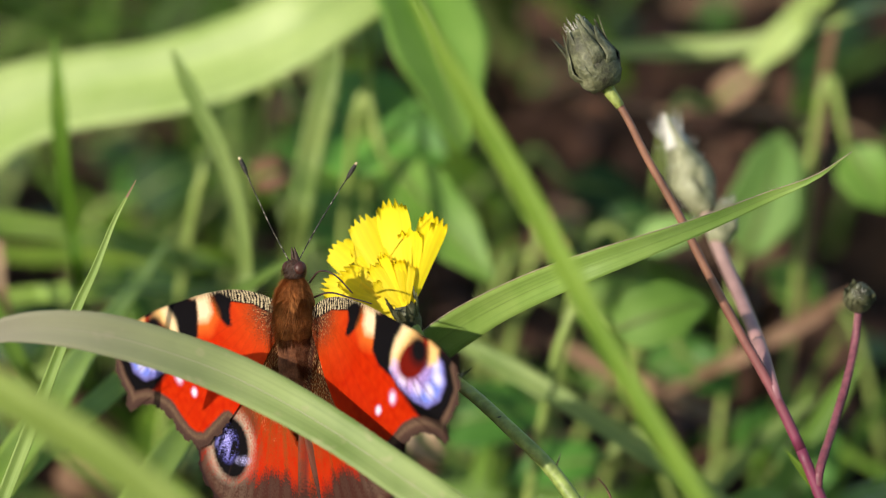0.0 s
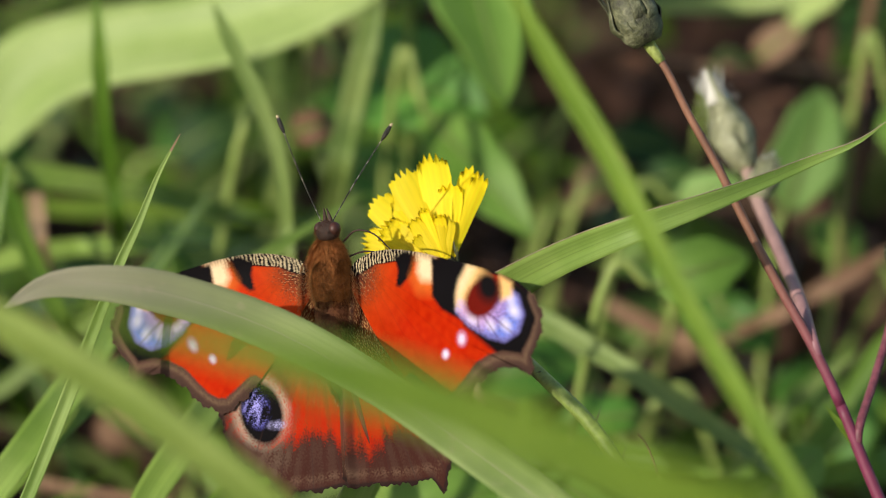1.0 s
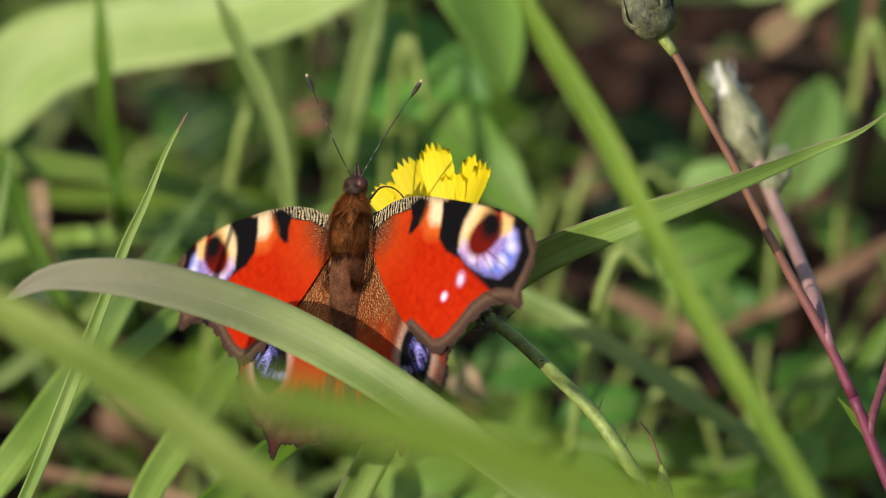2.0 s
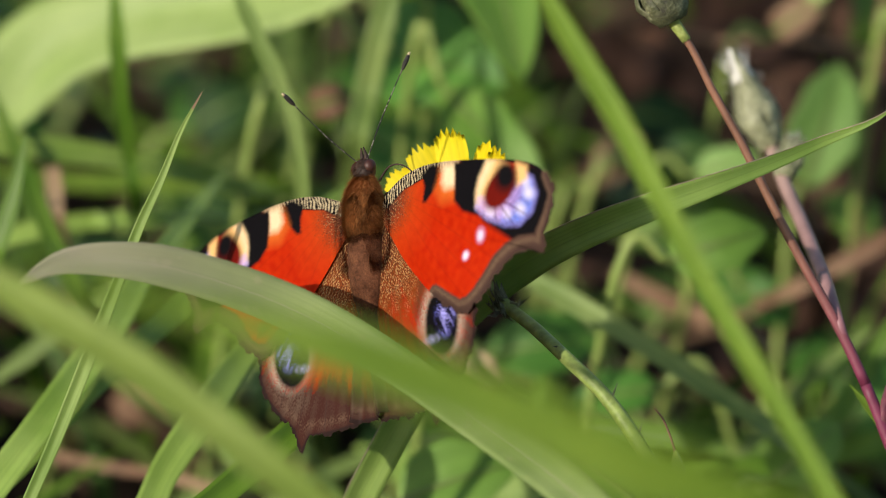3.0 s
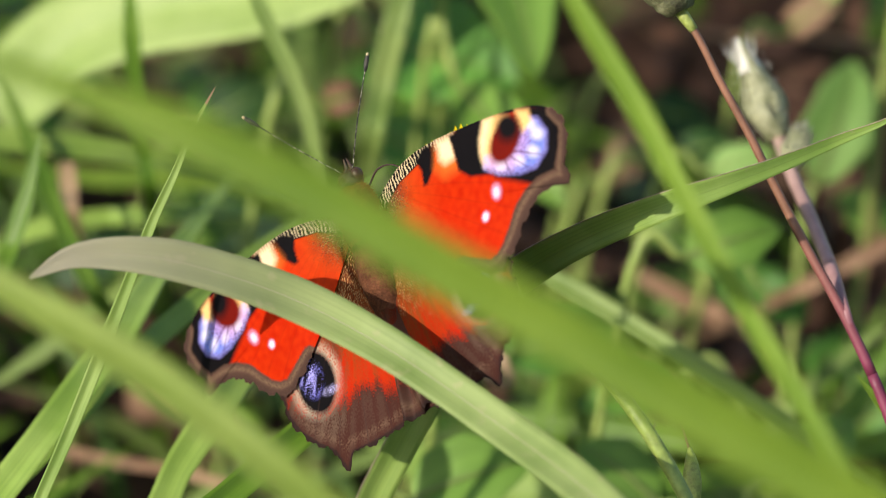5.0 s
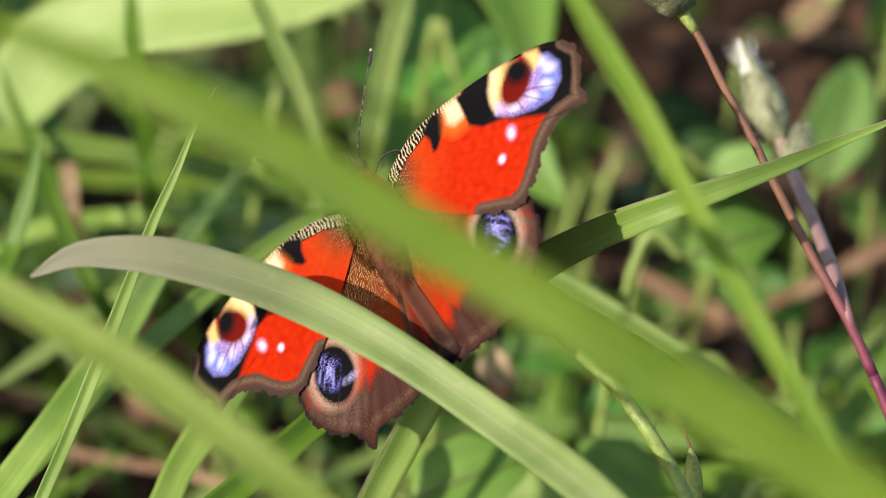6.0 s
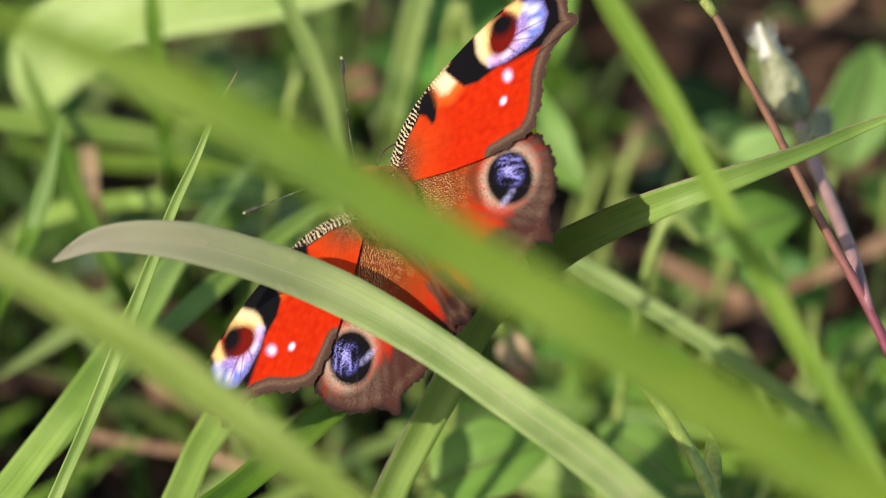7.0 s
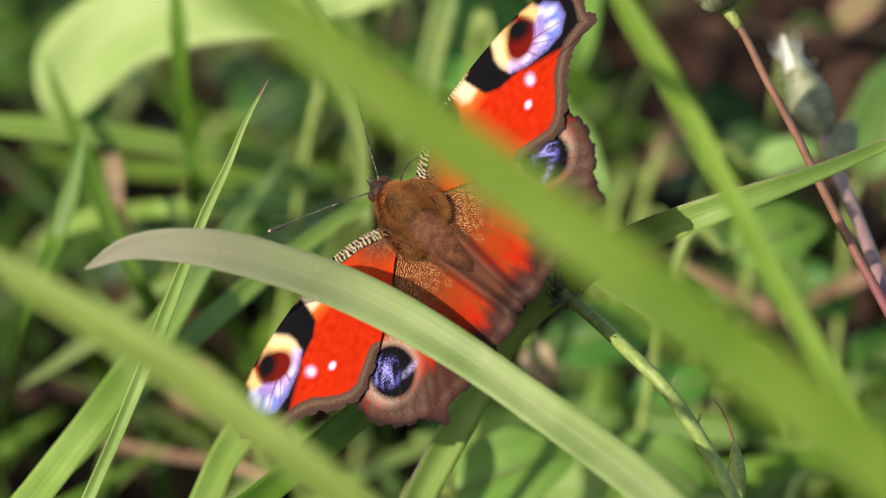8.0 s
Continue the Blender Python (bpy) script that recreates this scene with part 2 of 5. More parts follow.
def spline(pts, n):
    """n + 1 points on a smooth curve through pts."""
    pts = [Vector(p) for p in pts]
    pts = [2 * pts[0] - pts[1], *pts, 2 * pts[-1] - pts[-2]]
    out = []
    for i in range(n + 1):
        x = i / n * (len(pts) - 3)
        k = min(int(x), len(pts) - 4)
        t = x - k
        a, b, c, d = pts[k:k + 4]
        out.append(0.5 * (2 * b + (c - a) * t + (2 * a - 5 * b + 4 * c - d) * t * t + (3 * b - a - 3 * c + d) * t ** 3))
    return out


def tube(bm, path, radii, sides=8):
    """A round stem along path."""
    rings = []
    for i, p in enumerate(path):
        way = (path[min(i + 1, len(path) - 1)] - path[max(i - 1, 0)]).normalized()
        side = way.cross(Vector((0.3, -0.5, 0.8))).normalized()
        other = way.cross(side)
        r = radii(i / (len(path) - 1))
        rings.append([bm.verts.new(p + r * (math.cos(a) * side + math.sin(a) * other)) for a in np.arange(sides) * math.tau / sides])
    for a, b in zip(rings, rings[1:]):
        for k in range(sides):
            bm.faces.new((a[k], a[(k + 1) % sides], b[(k + 1) % sides], b[k]))
    bm.faces.new(rings[0][::-1])
    bm.faces.new(rings[-1])
    return bm


def ellipsoid(bm, centre, size, rings=10, sides=14, lumps=0.0):
    cx, cy, cz = centre
    grid = []
    for i in range(rings + 1):
        a = math.pi * i / rings
        row = []
        for k in range(sides):
            b = math.tau * k / sides
            q = Vector((math.sin(a) * math.cos(b), math.cos(a), math.sin(a) * math.sin(b)))
            q *= 1 + lumps * noise.noise(q * 3)
            row.append(bm.verts.new((cx + q.x * size[0], cy + q.y * size[1], cz + q.z * size[2])))
        grid.append(row)
    for a, b in zip(grid, grid[1:]):
        for k in range(sides):
            bm.faces.new((a[k], b[k], b[(k + 1) % sides], a[(k + 1) % sides]))
    bmesh.ops.remove_doubles(bm, verts=bm.verts, dist=1e-7)
    return bm


def strip(bm, path, widths, face, fold=0.3, thick=0.00018, turn=0.0, across=6, tip_colour=None):
    """A leaf along path: folded at its midrib, with a front, a back and edges. face: the way its front looks."""
    uv = bm.loops.layers.uv.verify()
    n = len(path)
    rows, length = [], 0.0
    for i, p in enumerate(path):
        if i:
            length += (p - path[i - 1]).length
        way = (path[min(i + 1, n - 1)] - path[max(i - 1, 0)]).normalized()
        side = way.cross(face)
        side = side.normalized() if side.length > 1e-6 else RIGHT
        side = Matrix.Rotation(radians(turn) * (0.4 + 0.9 * i / n), 3, way) @ side
        front = side.cross(way).normalized()
        w = widths(i / (n - 1)) / 2
        front_row, back_row = [], []
        for k in range(across + 1):
            s = 2 * k / across - 1
            q = p + side * (s * w) + front * (abs(s) ** 1.3 * w * fold)
            t = thick * (1.6 - abs(s)) * min(1.0, w / 0.0008)
            front_row.append((bm.verts.new(q), (k / across, length * 100)))
            back_row.append((bm.verts.new(q - front * t), (k / across, length * 100)))
        rows.append(front_row + back_row[::-1])
    m = len(rows[0])
    for a, b in zip(rows, rows[1:]):
        for k in range(m):
            quad = (a[k], a[(k + 1) % m], b[(k + 1) % m], b[k])
            f = bm.faces.new([v for v, _ in quad])
            for loop, (_, c) in zip(f.loops, quad):
                loop[uv].uv = c
    return bm


def hairs(bm, path, radii, count, length, seed, thick=0.00003):
    rng = random.Random(seed)
    for _ in range(count):
        i = rng.randrange(len(path) - 1)
        p = path[i].lerp(path[i + 1], rng.random())
        d = Vector((rng.uniform(-1, 1), rng.uniform(-1, 1), rng.uniform(-1, 1))).normalized()
        r = radii(i / (len(path) - 1))
        tube(bm, [p + d * r * 0.8, p + d * (r + length * rng.uniform(0.5, 1))], lambda s: thick * (1.1 - s), 3)


BLADES = "grass blades of the meadow"


def blade(name, label, points, width, mat, tip=0.3, fold=0.3, turn=0.0, red_tip=False, pale_edge=0, power=0.75, group=BLADES):
    """A grass blade from its tip to its root, points in millimetres of at(), its width in millimetres."""
    path = spline([at(*p) for p in points], 44)
    face = (-AWAY + 0.25 * UP).normalized()

    def widths(s):
        taper = min(1.0, (s + 0.004) / tip) ** power
        return width / 1000 * taper * (1 - 0.25 * s) * (1 + 0.04 * math.sin(23 * s + width))

    ob = part(name, strip(bmesh.new(), path, widths, face, fold, 0.00022, turn), mat)
    if pale_edge:
        rim = []
        for i, p in enumerate(path[:-1]):
            way = (path[i + 1] - path[max(i - 1, 0)]).normalized()
            side = Matrix.Rotation(radians(turn) * (0.4 + 0.9 * i / len(path)), 3, way) @ way.cross(face).normalized()
            w = widths(i / (len(path) - 1)) / 2
            rim.append(p + side * pale_edge * w + side.cross(way).normalized() * w * fold)
        part("edge", tube(bmesh.new(), rim, lambda s: 0.00006, 5), STEM_PALE, ob, "pale bristly edge")
        bristles = bmesh.new()
        hairs(bristles, rim[:30], lambda s: 0.0001, 130, 0.0007, 9, 0.00002)
        part("bristles", bristles, STEM_PALE, ob, "fine pale bristles")
    if width > 1.8:
        line = [p - 0.00004 * face for p in path[2:]]
        part("midrib", tube(bmesh.new(), line, lambda s: width / 1000 * 0.014, 5), mat, ob, "raised midrib")
    if red_tip:
        part("dry_tip", strip(bmesh.new(), [p + 0.00012 * face for p in path[:3]], lambda s: 0.0001 + 0.0002 * s, face, 0.3), DRY, ob, "reddish dried tip")
    return tagged(ob, label, "grass", group)


def broad_leaf(label, base, tip, half, mat, bend=0.12, roll=0.0):
    """An oval leaf from its stalk to its tip, with a midrib and a stalk down to the ground."""
    a, b = at(*base), at(*tip)
    face = Matrix.Rotation(radians(roll), 3, (b - a).normalized()) @ (-AWAY + 0.4 * UP).normalized()
    mid = [a.lerp(b, t) + face * (bend * (b - a).length * 4 * t * (1 - t)) for t in np.linspace(0, 1, 25)]
    wave = random.uniform(0, 6)

    def widths(s):
        return 2 * half / 1000 * max(0.02, math.sin(math.pi * s ** 0.8) ** 0.75) * (1 + 0.05 * math.sin(17 * s + wave))

    leaf = part("leaf", strip(bmesh.new(), mid, widths, face, 0.25, 0.0003, 0, 12), mat)
    ribs = tube(bmesh.new(), [p + face * 0.0002 for p in mid], lambda s: 0.0005 * (1.1 - s), 6)
    part("midrib", ribs, GRASS_GREY, leaf, "pale midrib")
    foot = a + (a - b).normalized() * 0.02
    foot.z = 0.0
    stalk = spline([a, a + (a - b).normalized() * 0.008, foot], 10)
    part("stalk", tube(bmesh.new(), stalk, lambda s: 0.0007, 6), STEM_GREEN, leaf, "thin green stalk")
    return tagged(leaf, label, "leaf", "broad leaves of the meadow")


# ---- ground ----
def ground():
    bm = bmesh.new()
    ticks = sorted({*np.linspace(-0.35, 0.35, 91).round(4), -150.0, -20.0, -3.0, -0.8, 0.8, 3.0, 20.0, 150.0})
    grid = [[bm.verts.new((x, y + 0.12, 0.006 * noise.noise(Vector((x * 30, y * 30, 0))) + 0.003 * noise.noise(Vector((x * 110, y * 110, 4))))) for x in ticks] for y in ticks]
    for a, b in zip(grid, grid[1:]):
        for k in range(len(ticks) - 1):
            bm.faces.new((a[k], a[k + 1], b[k + 1], b[k]))
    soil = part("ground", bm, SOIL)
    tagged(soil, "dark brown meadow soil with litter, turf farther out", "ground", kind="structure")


ground()


def joined(name, build, count, mat, label, category, seed):
    rng = random.Random(seed)
    bm = bmesh.new()
    for _ in range(count):
        build(bm, rng)
    return tagged(part(name, bm, mat), label, category, kind="stuff")


def litter_piece(bm, rng):
    """A dead stalk or shred of leaf lying on the soil."""
    x, y = rng.uniform(-0.15, 0.15), rng.uniform(-0.12, 0.50)
    a, size = rng.uniform(0, math.tau), rng.uniform(0.006, 0.035)
    way = Vector((math.cos(a), math.sin(a), rng.uniform(-0.05, 0.25)))
    p = Vector((x, y, rng.uniform(0.002, 0.010)))
    bow = Vector((rng.uniform(-1, 1), rng.uniform(-1, 1), rng.uniform(0, 1))) * size * 0.2
    w = rng.uniform(0.0006, 0.0045)
    path = [p + way * size * (t - 0.5) + bow * 4 * t * (1 - t) for t in np.linspace(0, 1, 6)]
    strip(bm, path, lambda s: w * (0.3 + math.sin(math.pi * min(0.95, s + 0.05))), Vector((rng.uniform(-0.5, 0.5), -0.5, 1)).normalized(), 0.5, 0.0002, rng.uniform(-40, 40), 2)


joined("leaf_litter", litter_piece, 900, DRY_DARK, "brown dead stalks and leaf shreds on the soil", "litter", 3)
joined("straw_litter", litter_piece, 110, DRY, "tan straw and pale dead leaves on the soil", "litter", 5)


def low_blade(bm, rng):
    """A short blade of the undergrowth behind the flower."""
    x, y = rng.uniform(-0.14, 0.14), rng.uniform(0.05, 0.52)
    if x > 0.0 and y > 0.16 and rng.random() < 0.85:
        return
    a, high = rng.uniform(0, math.tau), rng.uniform(0.012, 0.05)
    lean = Vector((math.cos(a), math.sin(a), 0)) * high * rng.uniform(0.4, 1.6)
    root = Vector((x, y, -0.002))
    path = spline([root + lean + Vector((0, 0, high * 0.95)), root + lean * 0.45 + Vector((0, 0, high * 0.65)), root + lean * 0.1 + Vector((0, 0, high * 0.3)), root], 9)
    w = rng.uniform(0.0012, 0.0042)
    strip(bm, path, lambda s: w * min(1, (s + 0.02) / 0.4), Vector((rng.uniform(-0.4, 0.4), -0.8, 0.6)).normalized(), 0.35, 0.0002, rng.uniform(-30, 30), 2)


# the dark copy of the low grass has its shade in the colour
joined("undergrowth_dark", low_blade, 330, GRASS_SHADED, "low grass, its green darkened to stand for shade", "grass", 11)
joined("undergrowth_mid", low_blade, 230, GRASS_MID, "green low grass of the meadow", "grass", 12)
# pale copy of the low grass, sunlight put in by its colour
joined("undergrowth_light", low_blade, 140, GRASS_GREY, "low grass of the meadow, paled to stand for sunlight", "grass", 13)


def low_leaf(bm, rng):
    """A small oval leaf of the undergrowth."""
    x, y, z = rng.uniform(-0.14, 0.14), rng.uniform(0.10, 0.52), rng.uniform(0.004, 0.028)
    if x > 0.005 and rng.random() < 0.7:
        return
    a, size = rng.uniform(0, math.tau), rng.uniform(0.007, 0.02)
    way = Vector((math.cos(a), math.sin(a), rng.uniform(-0.3, 0.5))).normalized()
    face = Vector((rng.uniform(-0.5, 0.5), rng.uniform(-0.9, 0), 1)).normalized()
    path = [Vector((x, y, z)) + way * size * t + face * size * 0.4 * t * (1 - t) for t in np.linspace(0, 1, 8)]
    strip(bm, path, lambda s: size * 0.5 * max(0.05, math.sin(math.pi * s ** 0.8)) ** 0.8, face, 0.25, 0.0002, 0, 4)


joined("small_leaves_dark", low_leaf, 90, LEAF_SHADED, "dark green small leaves low in the meadow", "leaves", 21)
joined("small_leaves", low_leaf, 60, LEAF_MID, "green small leaves low in the meadow", "leaves", 22)


def wide_blade(bm, rng):
    """A blade of the meadow round about, out of the flower's patch."""
    a, far = rng.uniform(0, math.tau), 0.17 + 1.6 * rng.random() ** 1.4
    x, y = far * math.cos(a), 0.2 + far * math.sin(a)
    if abs(x) < 0.15 and -0.45 < y < 0.58:
        return
    b, high = rng.uniform(0, math.tau), rng.uniform(0.03, 0.11) * min(1.0, far / 0.45)
    lean = Vector((math.cos(b), math.sin(b), 0)) * high * rng.uniform(0.3, 1.2)
    root = Vector((x, y, -0.003))
    path = [root + lean * t ** 1.6 + Vector((0, 0, high * t * (1 - 0.25 * t))) for t in (1, 0.75, 0.5, 0.25, 0)]
    w = rng.uniform(0.002, 0.006)
    strip(bm, path, lambda s: w * min(1, (s + 0.02) / 0.5), Vector((rng.uniform(-1, 1), rng.uniform(-1, 1), 0.4)).normalized(), 0.3, 0.0002, 0, 2)


joined("meadow_grass", wide_blade, 5600, GRASS_MID, "green grass of the meadow round about", "grass", 31)


def tall_blade(bm, rng):
    """An unseen taller blade, added on the sunny side to shade the ground of the patch."""
    x, y = min(-0.16, rng.gauss(-0.31, 0.10)), rng.gauss(0.09, 0.25)
    b, high = rng.uniform(0, math.tau), rng.uniform(0.08, 0.17) * min(1.0, abs(x) / 0.26)
    lean = Vector((math.cos(b), math.sin(b), 0)) * high * rng.uniform(0.2, 0.7)
    lean.x = min(lean.x, 0.02)
    root = Vector((x, y, -0.003))
    path = [root + lean * t ** 1.6 + Vector((0, 0, high * t * (1 - 0.2 * t))) for t in (1, 0.8, 0.6, 0.4, 0.2, 0)]
    w = rng.uniform(0.003, 0.007)
    strip(bm, path, lambda s: w * min(1, (s + 0.02) / 0.5), Vector((rng.uniform(-1, 1), rng.uniform(-1, 1), 0.4)).normalized(), 0.3, 0.0002, 0, 2)


# added grass, never in view, there to throw dappled shade on the ground
joined("tall_grass", tall_blade, 900, GRASS_MID, "taller green grass added out of view to shade the patch", "grass", 32)


# ---- flower, buds, pod ----
def ligule(bm, base, way, face, length, width, teeth, rng):
    """A strap-shaped petal with a toothed end."""
    uv = bm.loops.layers.uv.verify()
    side = way.cross(face).normalized()
    cols, rows_n = teeth * 2, 12
    grid = []
    curl = rng.uniform(-0.12, 0.16)
    for i in range(rows_n + 1):
        t = i / rows_n
        row = []
        for k in range(cols + 1):
            s = k / cols
            reach = length * t
            if i == rows_n:
                reach -= length * ((0.10 if k % 2 == 0 else 0.0) * rng.uniform(0.4, 1.2) + 0.10 * abs(2 * s - 1) ** 2.5)
            w = width * (0.28 + 0.72 * min(1, t / 0.75) ** 0.8) * (1 - 0.12 * max(0, t - 0.8) / 0.2)
            q = base + way * reach + side * (s - 0.5) * w + face * (curl * length * t * t + 0.03 * length * math.sin(5 * t + 9 * curl) - 0.07 * w * (2 * s - 1) ** 2 + 0.012 * w * math.cos(s * math.pi * 2 * teeth))
            row.append((bm.verts.new(q), (s, t)))
        grid.append(row)
    for a, b in zip(grid, grid[1:]):
        for k in range(cols):
            quad = (a[k], a[k + 1], b[k + 1], b[k])
            f = bm.faces.new([v for v, _ in quad])
            for loop, (_, c) in zip(f.loops, quad):
                loop[uv].uv = c
    return bm


def yellow_flower(stem_points, base, crown):
    """A hawkbit: a hairy stem, a green cup of bracts and a fan of toothed yellow petals."""
    rng = random.Random(7)
    a, b = at(*base), at(*crown)
    axis = (b - a).normalized()
    flower = tagged(new("flower"), "bright yellow hawkbit flower with toothed petals on a green stem", "flower")
    flower.location = a
    shift = Matrix.Translation(-a)

    def own(name, bm, mat, label=""):
        bm.transform(shift)
        return part(name, bm, mat, flower, label)

    path = spline([at(*p) for p in stem_points], 60)
    girth = lambda s: 0.00072 + 0.00016 * min(1, s * 2)
    stem = own("stem", tube(bmesh.new(), path, girth, 10), STEM_GREEN)
    bm = bmesh.new()
    hairs(bm, path[:40], girth, 130, 0.0007, 4, 0.00002)
    own("stem_hairs", bm, STEM_PALE, "fine pale hairs")
    cup = [a - axis * 0.0035, a - axis * 0.002, a - axis * 0.001, a, a + axis * 0.0012]
    own("cup", tube(bmesh.new(), cup, lambda s: 0.0009 + 0.0008 * math.sin(math.pi * min(1, s * 0.75 + 0.12)), 12), BRACT, "dark green cup")
    side0 = axis.orthogonal().normalized()
    for i in range(12):
        turn = Matrix.Rotation(math.tau * i / 12, 3, axis)
        d = turn @ side0
        p = a + d * 0.0014
        lean = (axis * 1.0 + d * rng.uniform(0.15, 0.45)).normalized()
        own("bract", strip(bmesh.new(), [p, p + lean * 0.001, p + lean * 0.0022, p + lean * 0.003], lambda s: 0.0012 * (1.05 - s), d, 0.3, 0.0001), BRACT)
    # the standing petals: angle from upright, length and width in millimetres; a gap is left where petals were lost
    standing = [(-70, 11.4, 3.8), (-57, 9.6, 4.0), (-46, 13.0, 4.4), (-37, 11.0, 4.4), (-25, 13.8, 4.6), (-16, 11.2, 4.4),
                (-7, 14.3, 4.4), (3, 10.4, 3.4), (14, 13.2, 2.8), (20, 12.4, 2.6)]
    florets = [(rng.uniform(-50, 14), rng.uniform(5.0, 8.5), rng.uniform(1.4, 2.2)) for _ in range(9)]
    drooping = [(turn, rng.uniform(7.5, 9), 4.0) for turn in (-90, -112, -135)]
    for ring, petals in enumerate((standing, florets, drooping)):
        for turn, long, wide in petals:
            lean = (rng.uniform(0.10, 0.30), rng.uniform(-0.02, 0.10), 0.35)[ring]
            d = RIGHT * math.sin(radians(turn)) + UP * math.cos(radians(turn))
            way = (d + lean * AWAY).normalized()
            facing = (-AWAY + lean * d + 0.25 * rng.uniform(-1, 1) * RIGHT).normalized()
            own("petal", ligule(bmesh.new(), a + d * 0.0008 - AWAY * 0.0006 * ring * (ring < 2), way, facing, 0.00094 * long, 0.00095 * wide, 5 if wide > 3.5 else 3, rng), PETAL)
    # the withered tuft of small bracts where a side bud was shed
    knot = path[10] - 0.0012 * AWAY
    bm = bmesh.new()
    for i in range(18):
        d = Vector((rng.uniform(-1, 1), rng.uniform(-1, 1), rng.uniform(-1, 1))).normalized()
        p = knot + d * 0.0008
        strip(bm, [p, p + d * 0.0012, p + (d + 0.5 * UP).normalized() * rng.uniform(0.0016, 0.0030)], lambda s: 0.0013 * (1.05 - s), d.orthogonal(), 0.3, 0.0001, 0, 2)
    own("bract_tuft", bm, BRACT, "dark withered tuft of small bracts")
    for i, s in ((12, 0.6), (19, -1.0), (26, 1.0), (31, 0.8)):
        p = path[i]
        d = (0.55 * s * RIGHT + 0.8 * UP - 0.2 * AWAY).normalized()
        own("scale_leaf", strip(bmesh.new(), [p, p + d * 0.0010, p + d * 0.0019 + UP * 0.0008 * s], lambda s: 0.00045 * (1.05 - s), -AWAY, 0.3, 0.0001), BRACT, "tiny curled scale leaf")
    return flower


def closed_bud(parent, top, below, size, mat, downy, stout=1.0):
    """A closed flower bud: overlapping bracts round a core, with down at its top."""
    axis = (top - below).normalized()
    core = [below, below + axis * size * 0.15, below + axis * size * 0.4, below + axis * size * 0.7, below + axis * size * 0.92]
    bud = part("bud", tube(bmesh.new(), core, lambda s: size * stout * ((0.06 + 0.27 * min(1, s * 5 + 0.3) * (1 - s) ** 0.8) if downy else (0.10 + 0.24 * math.sin(math.pi * min(1, 0.15 + 0.78 * s)))), 14), mat, parent)
    side0 = axis.orthogonal().normalized()
    rng = random.Random(int(size * 1e6))
    for i in range(16):
        d = Matrix.Rotation(math.tau * i * 0.381966, 3, axis) @ side0
        start = below + axis * size * 0.05 * (i % 4)
        wide = size * stout * rng.uniform(0.9, 1.1)
        flare = rng.uniform(0.05, 0.14) if downy else rng.uniform(0.16, 0.38)
        path = [start + d * wide * 0.13, start + axis * size * 0.28 + d * wide * 0.36, start + axis * size * 0.55 + d * wide * (0.23 if downy else 0.30), start + axis * size * rng.uniform(0.72, 0.98) + d * wide * flare]
        part("bract", strip(bmesh.new(), spline(path, 8), lambda s: size * stout * (0.32 if downy else 0.25) * (1.06 - s) ** 0.7, d, -0.15, 0.0002, 0, 4), mat, bud)
    bm = bmesh.new()
    if downy:
        tuft = [below + axis * size * s for s in (0.72, 0.8, 0.9, 1.0, 1.08)]
        tube(bm, tuft, lambda s: size * 0.13 * (1.05 - s) ** 0.6, 9)
        wool = [below + axis * size * s for s in np.linspace(0.05, 0.8, 12)]
        hairs(bm, wool, lambda s: size * stout * 0.34, 200, 0.0008, 12, 0.00003)
    for _ in range(40):
        d = Vector((rng.uniform(-1, 1), rng.uniform(-1, 1), rng.uniform(-1, 1))).normalized()
        p = below + axis * size * 0.8 + d * size * 0.1
        tube(bm, [p, p + (axis * 2.2 + d).normalized() * size * rng.uniform(0.15, 0.28)], lambda s: 0.00008 * (1.1 - s), 3)
    part("down", bm, DOWN, bud, "white silky down")
    return bud


def bud_plant(main, second, third, bud_a, bud_b, bud_c, low):
    """A branching plant with a reddish stem and closed buds."""
    plant = tagged(new("bud_plant"), "purple-red branching stem with closed hairy flower buds", "plant")
    main_path, second_path, third_path = (spline([at(*p) for p in q], 50) for q in (main, second, third))
    part("neck", tube(bmesh.new(), main_path[:4], lambda s: 0.0008 - 0.0002 * s, 8), POD, plant, "yellow-green neck under the bud")
    top = tube(bmesh.new(), main_path[2:34], lambda s: 0.00045 + 0.00025 * s, 8)
    part("stem", top, STEM_BUD, plant, "thin reddish-brown stem")
    part("stem", tube(bmesh.new(), main_path[33:], lambda s: 0.0007 + 0.0002 * s, 8), STEM_BUD, plant, "purple-red lower stem")
    part("side_stem", tube(bmesh.new(), second_path[:30], lambda s: 0.0009, 8), STEM_PINK, plant, "pale pinkish side stem")
    part("side_stem", tube(bmesh.new(), second_path[29:], lambda s: 0.0009 - 0.0004 * s, 8), STEM_PINK, plant, "purple foot of the side stem")
    part("side_stem", tube(bmesh.new(), third_path, lambda s: 0.0005 + 0.0001 * s, 8), STEM_PURPLE, plant, "thin purple side stem")
    closed_bud(plant, at(*bud_a) + UP * 0.003 - RIGHT * 0.0015, main_path[0], 0.0088, BRACT, False)
    closed_bud(plant, at(*bud_b), second_path[0], 0.0130, BRACT_PALE, True, 0.62)
    closed_bud(plant, at(*bud_c), third_path[0], 0.0052, BRACT, False)
    closed_bud(plant, second_path[4] + UP * 0.006 + RIGHT * 0.0035, second_path[9], 0.0062, BRACT_PALE, False, 0.85)
    p = main_path[36]
    part("leaf", strip(bmesh.new(), [p + UP * 0.005 - RIGHT * 0.004, p + UP * 0.002 - RIGHT * 0.0015, p], lambda s: 0.0012 * min(1, (s + 0.03) * 3), -AWAY, 0.3), GRASS_YELLOW, plant, "small yellowish leaf")
    return plant


